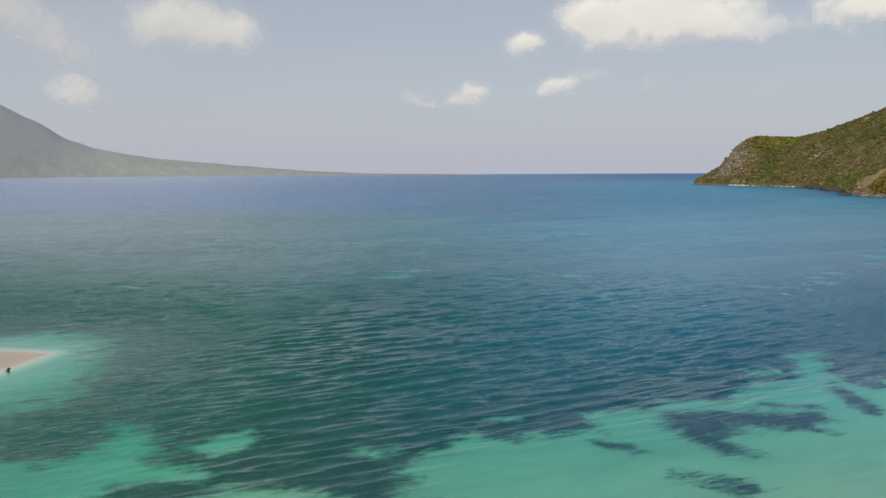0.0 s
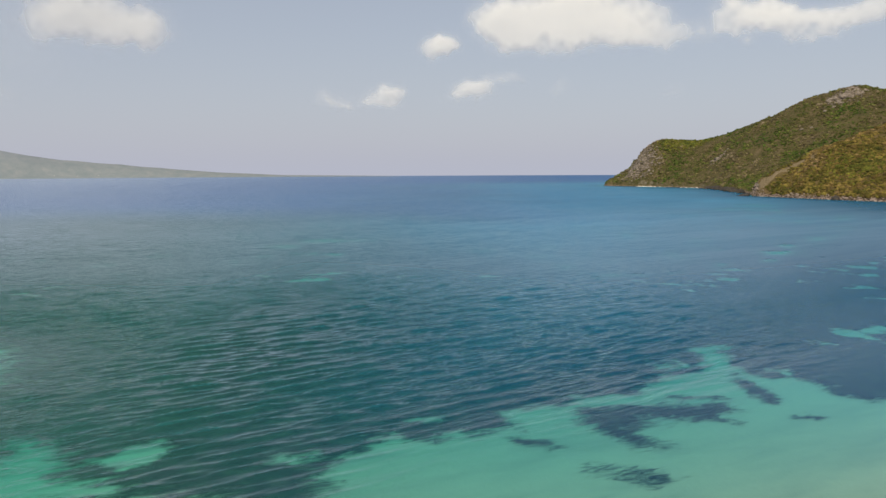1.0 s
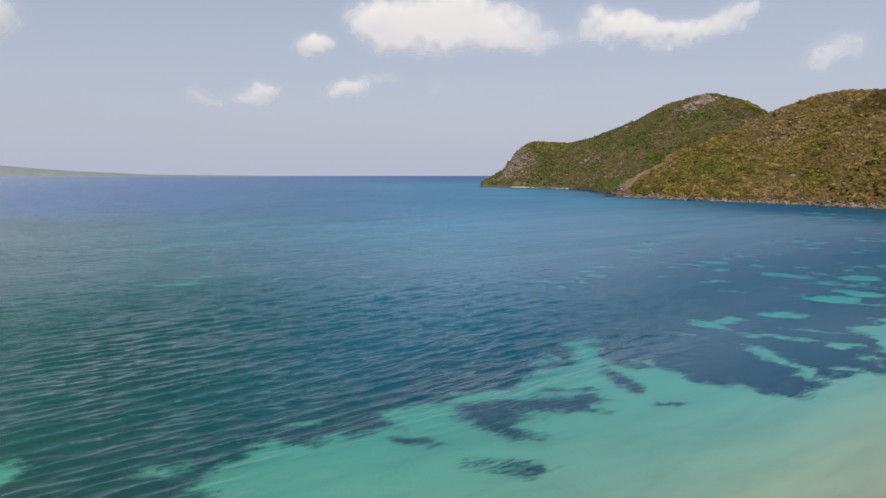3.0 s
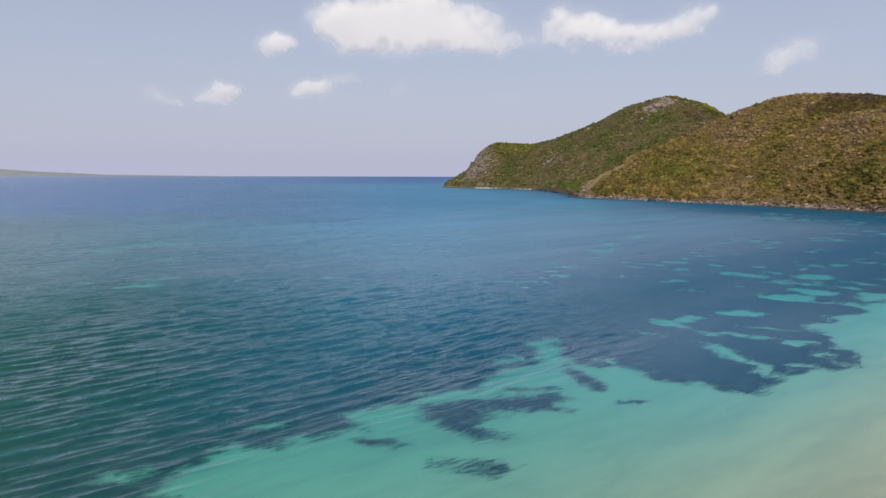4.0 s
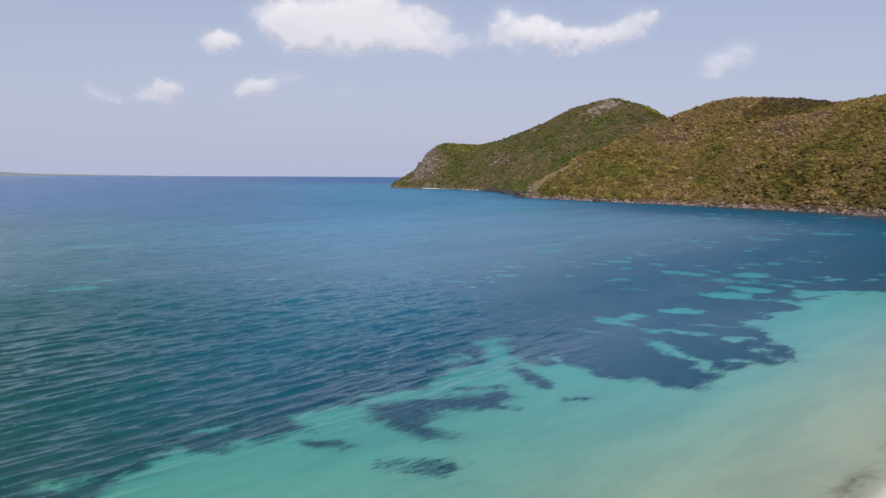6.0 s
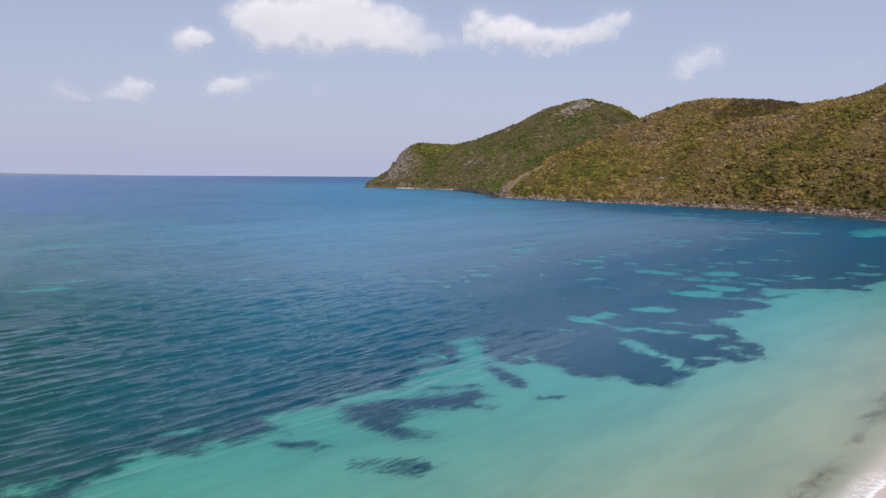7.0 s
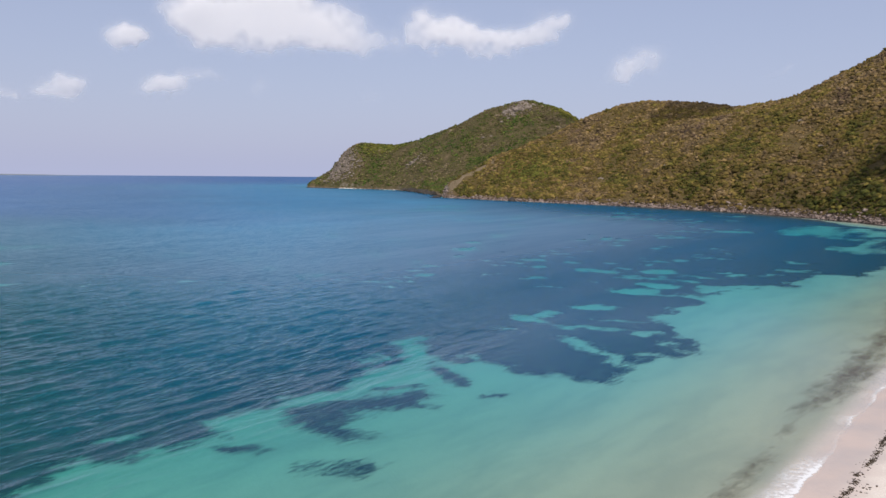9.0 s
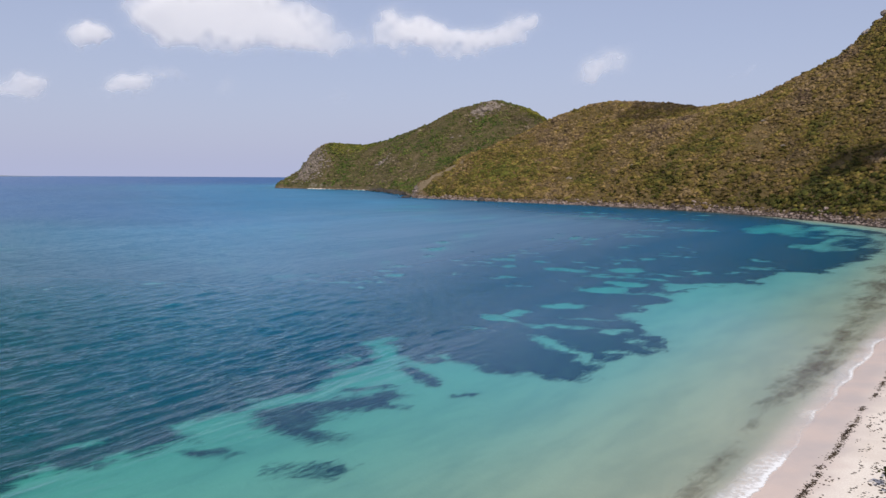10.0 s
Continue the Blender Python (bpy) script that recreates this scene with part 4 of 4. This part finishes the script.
# ---- things on the hills and the shore ----
def stem(bm, foot, top, thick, thin):
    """A tapered stem between two places."""
    way = Vector(top) - Vector(foot)
    turn = way.to_track_quat("Z", "Y").to_matrix().to_4x4()
    bmesh.ops.create_cone(bm, cap_ends=True, segments=6, radius1=thick, radius2=thin, depth=way.length,
                          matrix=Matrix.Translation((Vector(foot) + Vector(top)) / 2) @ turn)


def build_shrub(seed, leaves, label):
    """A wind-bent shrub: forked stems and a loose crown of many leaf clumps."""
    dice = random.Random(seed)
    root = new("shrub")
    bm = bmesh.new()
    for _ in range(4):
        a, out = dice.uniform(0, 6.28), dice.uniform(0.3, 0.9)
        knee = (0.35 * out * math.cos(a), 0.35 * out * math.sin(a), 0.55)
        stem(bm, (0, 0, -0.3), knee, 0.09, 0.06)
        stem(bm, knee, (out * math.cos(a), out * math.sin(a), 1.3), 0.06, 0.02)
    part("trunk", bm, BARK, root, "grey forked stems")
    v, f = ball(1)
    verts, faces = [], []
    for k in range(46):
        a, r, h = dice.uniform(0, 6.28), math.sqrt(dice.random()), dice.random()
        wide = 1.35 * math.sqrt(max(0.05, 1 - (h * 1.05 - 0.3) ** 2))
        size = dice.uniform(0.22, 0.5)
        lump = v * (1 + np.array([[dice.gauss(0, 0.2)] for _ in v])) * [size, size, size * 0.75]
        faces.append(f + 42 * k)
        verts.append(lump + [r * wide * math.cos(a), r * wide * math.sin(a), 0.5 + 1.25 * h])
    mesh_object("crown", np.concatenate(verts), np.concatenate(faces), leaves, root)
    return tagged(root, label, "shrub", "shrubs above the shore")


def build_shrubs():
    dice = np.random.default_rng(77)
    masters = [build_shrub(1, LEAF, "bright green leafy shrub above the rocky shore"), build_shrub(2, SCRUB, "dry olive-brown shrub above the rocky shore"),
               build_shrub(3, LEAF, "bright green leafy shrub above the rocky shore"), build_shrub(4, SCRUB, "dry olive-brown shrub above the rocky shore")]
    count, tries = 0, 0
    while count < 240 and tries < 20000:
        tries += 1
        x, y = dice.uniform(450, 600), dice.uniform(225, 560)
        inland = float(offshore(np.array([x]), np.array([y]))[0])
        if not 7.5 < inland < 7.5 + dice.exponential(22):
            continue
        z = float(on_slope(np.array([x]), np.array([y]))[0])
        m = pose(x, y, z - 0.15, 0, 0, dice.uniform(0, 360))
        size = dice.uniform(0.9, 2.1)
        ob = masters[count] if count < 4 else copy_thing(masters[int(dice.integers(4))], m)
        ob.matrix_basis = m @ Matrix.Scale(size, 4)
        count += 1
    plant = copy_thing(masters[0], pose(71.0, 36.8, 1.45, 0, 0, 40))
    plant.matrix_basis = pose(71.0, 36.8, 1.45, 0, 0, 40) @ Matrix.Scale(0.62, 4)
    tagged(plant, "small yellow-green shrub growing in the dry sand", "shrub", "beach plants")
    for x, y, size in ((69.6, 35.6, 0.4), (73.2, 37.2, 0.5)):
        other = copy_thing(plant, pose(x, y, 1.45))
        other.matrix_basis = pose(x, y, 1.45, 0, 0, x * 50) @ Matrix.Scale(size, 4)


build_shrubs()


def build_outcrop(label, x, y, wide, high, seed, lift=0.0):
    """A bare crag that breaks out of the slope."""
    v, f = ball(4)
    bump = fbm(v[:, :1] * 2.0 + seed, v[:, 1:2] * 2.0 + v[:, 2:3] * 1.7, 0.7, 4, seed)
    v = v * (1 + 0.22 * np.round(bump * 3) / 3 + 0.06 * bump) * np.array([wide / 2, wide / 2.6, high])
    ob = mesh_object("rock_outcrop", v, f, CRAG)
    z = float(on_slope(np.array([x]), np.array([y]))[0])
    ob.matrix_basis = pose(x, y, z - high * 0.45 + lift, 0, 0, seed * 37)
    tagged(ob, label, "rock outcrop", "hill outcrops")


for k, (x, y, wide, high) in enumerate(((766, 1126, 26, 7), (780, 1118, 18, 6), (754, 1138, 18, 5), (535, 1395, 12, 2), (522, 1412, 12, 2),
                                        (612, 1235, 15, 2.6), (606, 1243, 9, 2.2), (690, 1120, 9, 2), (700, 1112, 7, 2), (545, 640, 7, 1.8), (560, 560, 6, 1.5), (610, 500, 8, 1.8), (585, 690, 7, 1.6),
                                        (775, 452, 14, 4), (782, 446, 13, 4), (768, 463, 10, 3), (787, 438, 15, 5), (551, 1420, 12, 4), (640, 470, 7, 1.5), (600, 420, 6, 1.4))):
    build_outcrop("bare grey and pinkish crag on the hillside", x, y, wide, high, k + 3)


def build_scree():
    """Broken stone on the bare faces of the headland."""
    dice = np.random.default_rng(66)
    x, y = np.r_[dice.normal(530, 15, 800), dice.normal(766, 14, 260), dice.normal(612, 6, 60)], np.r_[dice.normal(1386, 20, 800), dice.normal(1128, 9, 260), dice.normal(1235, 5, 60)]
    keep = offshore(x, y) > 6
    x, y = x[keep], y[keep]
    ob = scatter("scree", on_hill(x, y), dice.uniform(0.8, 3.2, len(x)), CRAG, 1, (0.4, 0.8), 0.18, dice, 0.1)
    tagged(ob, "grey broken stone on the bare face of the headland", "scree", kind="stuff")


build_scree()


def build_bare_strip(label, points, wide, seed):
    """Bare trodden earth on the crest of the spur."""
    dense = []
    for a, b in zip(points[:-1], points[1:]):
        dense += [(a[0] + (b[0] - a[0]) * t, a[1] + (b[1] - a[1]) * t) for t in np.linspace(0, 1, 8)[:-1]]
    x, y = np.array(dense).T
    dx, dy = np.gradient(x), np.gradient(y)
    long = np.hypot(dx, dy)
    rows = []
    for side in np.linspace(-1, 1, 7):
        w = wide / 2 * side * np.interp(np.arange(len(x)), [0, 6, 20, len(x) - 1], [1.2, 1.3, 0.7, 0.15]) * (1 + 0.9 * fbm(x, y + side * 9, 7, 3, seed))
        px, py = x - dy / long * w, y + dx / long * w
        rows.append(np.stack([px, py, on_slope(px, py) + 0.75 - 0.7 * side**2], 1))
    v = np.stack(rows, 1)
    ob = mesh_object("bare_earth", v.reshape(-1, 3), grid_faces(*v.shape[:2])[:, ::-1], EARTH, smooth=True)
    tagged(ob, label, "bare earth", kind="structure")


EARTH = mottled("bare_earth", [(0.085, 0.064, 0.034), (0.15, 0.112, 0.066), (0.23, 0.175, 0.115)], 0.5, 0.95, 0.6, 0.3)
build_bare_strip("pale bare earth along the crest of the spur", [(447, 819), (461, 819), (478, 816), (498, 809), (515, 802), (535, 798)], 10, 81)


def build_wrack():
    """The dark line of dried seaweed that the last high tide left, and scraps of it above."""
    dice = np.random.default_rng(55)
    line = np.array([(20, 24), (50, 34.6), (63.8, 40.3), (74.1, 44.2), (80.5, 46.4), (97.1, 53.1), (107, 56.8), (150, 74), (220, 101), (300, 134)])
    reach = np.r_[0, np.cumsum(np.hypot(*np.diff(line, axis=0).T))]
    u = np.r_[dice.uniform(0, reach[-1], 4200), dice.uniform(25, 120, 4200)]
    thin = dice.random(8400) < 0.50 + 0.8 * fbm(u, u * 0, 1.1, 3, 56)
    u = u[thin]
    off = dice.normal(0, 0.13, len(u)) * (1 + 2 * dice.random(len(u)) ** 3) + 0.62 * fbm(u, u * 0, 8, 4, 57)
    x, y = np.interp(u, reach, line[:, 0]) + 0.38 * off, np.interp(u, reach, line[:, 1]) - 0.92 * off
    ob = scatter("seaweed_wrack", np.stack([x, y, ground_height(x, y)], 1), dice.uniform(0.04, 0.105, len(x)), WRACK, 1, (0.2, 0.45), 0.30, dice, 0.1)
    tagged(ob, "dark dried seaweed heaped along the tide line", "seaweed", kind="stuff")
    u = np.r_[dice.uniform(0, reach[-1], 1600), dice.uniform(25, 110, 4400)]
    off = dice.uniform(0.8, 9, 6000)
    x, y = np.interp(u, reach, line[:, 0]) + 0.38 * off, np.interp(u, reach, line[:, 1]) - 0.92 * off
    keep = fbm(u, off * 2.6, 2.2, 3, 58) > 0.22
    x, y = x[keep], y[keep]
    ob = scatter("beach_litter", np.stack([x, y, ground_height(x, y)], 1), dice.uniform(0.04, 0.14, len(x)), WRACK, 1, (0.2, 0.45), 0.30, dice, 0.1)
    tagged(ob, "scattered scraps of dry weed on pale sand", "seaweed", kind="stuff")


build_wrack()


def build_stump():
    """A short dark piece of drift timber standing in the sand spit."""
    bm = bmesh.new()
    stem(bm, (0, 0, -0.3), (0.08, 0.03, 0.55), 0.24, 0.17)
    stem(bm, (0.03, 0, 0.2), (0.42, 0.1, 0.45), 0.1, 0.05)
    stem(bm, (0, 0, 0.1), (-0.4, 0.12, 0.12), 0.12, 0.06)
    me = bpy.data.meshes.new("driftwood_stump")
    bm.to_mesh(me)
    bm.free()
    me.materials.append(WRACK)
    ob = new("driftwood_stump", me)
    ob.matrix_basis = pose(-65.6, 111.2, 0.06, 0, 0, 30)
    tagged(ob, "dark driftwood stump on the sand spit", "driftwood")


build_stump()


def build_house():
    """A far pale house with a hipped roof."""
    root = new("house")
    bm = bmesh.new()
    bmesh.ops.create_cube(bm, size=1, matrix=Matrix.Translation((0, 0, 2)) @ Matrix.Diagonal((18, 11, 9, 1)))
    part("wall", bm, HOUSE, root)
    bm = bmesh.new()
    bmesh.ops.create_cone(bm, cap_ends=True, segments=4, radius1=1, radius2=0.35, depth=1, matrix=Matrix.Translation((0, 0, 8.4)) @ Matrix.Diagonal((14.5, 9.2, 3.8, 1)) @ Matrix.Rotation(radians(45), 4, "Z"))
    part("roof", bm, ROOF, root, "pale sheet roof")
    return tagged(root, "pale house on the far island's low shore", "house", "houses on the island")


ROOF = mottled("sheet_roof", [(0.34, 0.32, 0.31), (0.37, 0.35, 0.34), (0.40, 0.38, 0.37)], 0.2)
first = build_house()
for k, (bearing, high, far) in enumerate(((-25.2, 32, 4604), (-20.8, 13, 4582), (-19.4, 10, 4580), (-18.6, 14, 4592), (-18.1, 12, 4586), (-14.9, 7, 4580), (-28.6, 22, 4580), (-12.2, 6, 4584))):
    a = radians(bearing)
    place = pose(far * math.sin(a), far * math.cos(a), high - 2, 0, 0, 40 * k) @ Matrix.Scale(0.62, 4)
    if k:
        copy_thing(first, place)
    else:
        first.matrix_basis = place


def build_cobble_beach():
    """The narrow pale beach under the headland."""
    line = [(561, 1150), (561, 1180), (560, 1205), (543, 1268), (524, 1320), (508, 1341)]
    x, y = np.array([(a[0] + (b[0] - a[0]) * t, a[1] + (b[1] - a[1]) * t) for a, b in zip(line[:-1], line[1:]) for t in np.linspace(0, 1, 12)[:-1]]).T
    rows = []
    for k, (off, high) in enumerate(((-4, -0.6), (-2, 0.1), (0, 0.9), (2.5, 1.6), (5, 1.9))):
        w = off + 1.2 * fbm(x, y + 31 * k, 18, 2, 95)
        rows.append(np.stack([x + 0.92 * w, y + 0.38 * w, high + 0.2 * fbm(x, y, 7, 2, 96 + k)], 1))
    v = np.stack(rows, 1)
    ob = mesh_object("cobble_beach", v.reshape(-1, 3), grid_faces(*v.shape[:2]), SAND, smooth=True)
    tagged(ob, "narrow pale beach at the foot of the headland", "beach", kind="structure")


build_cobble_beach()
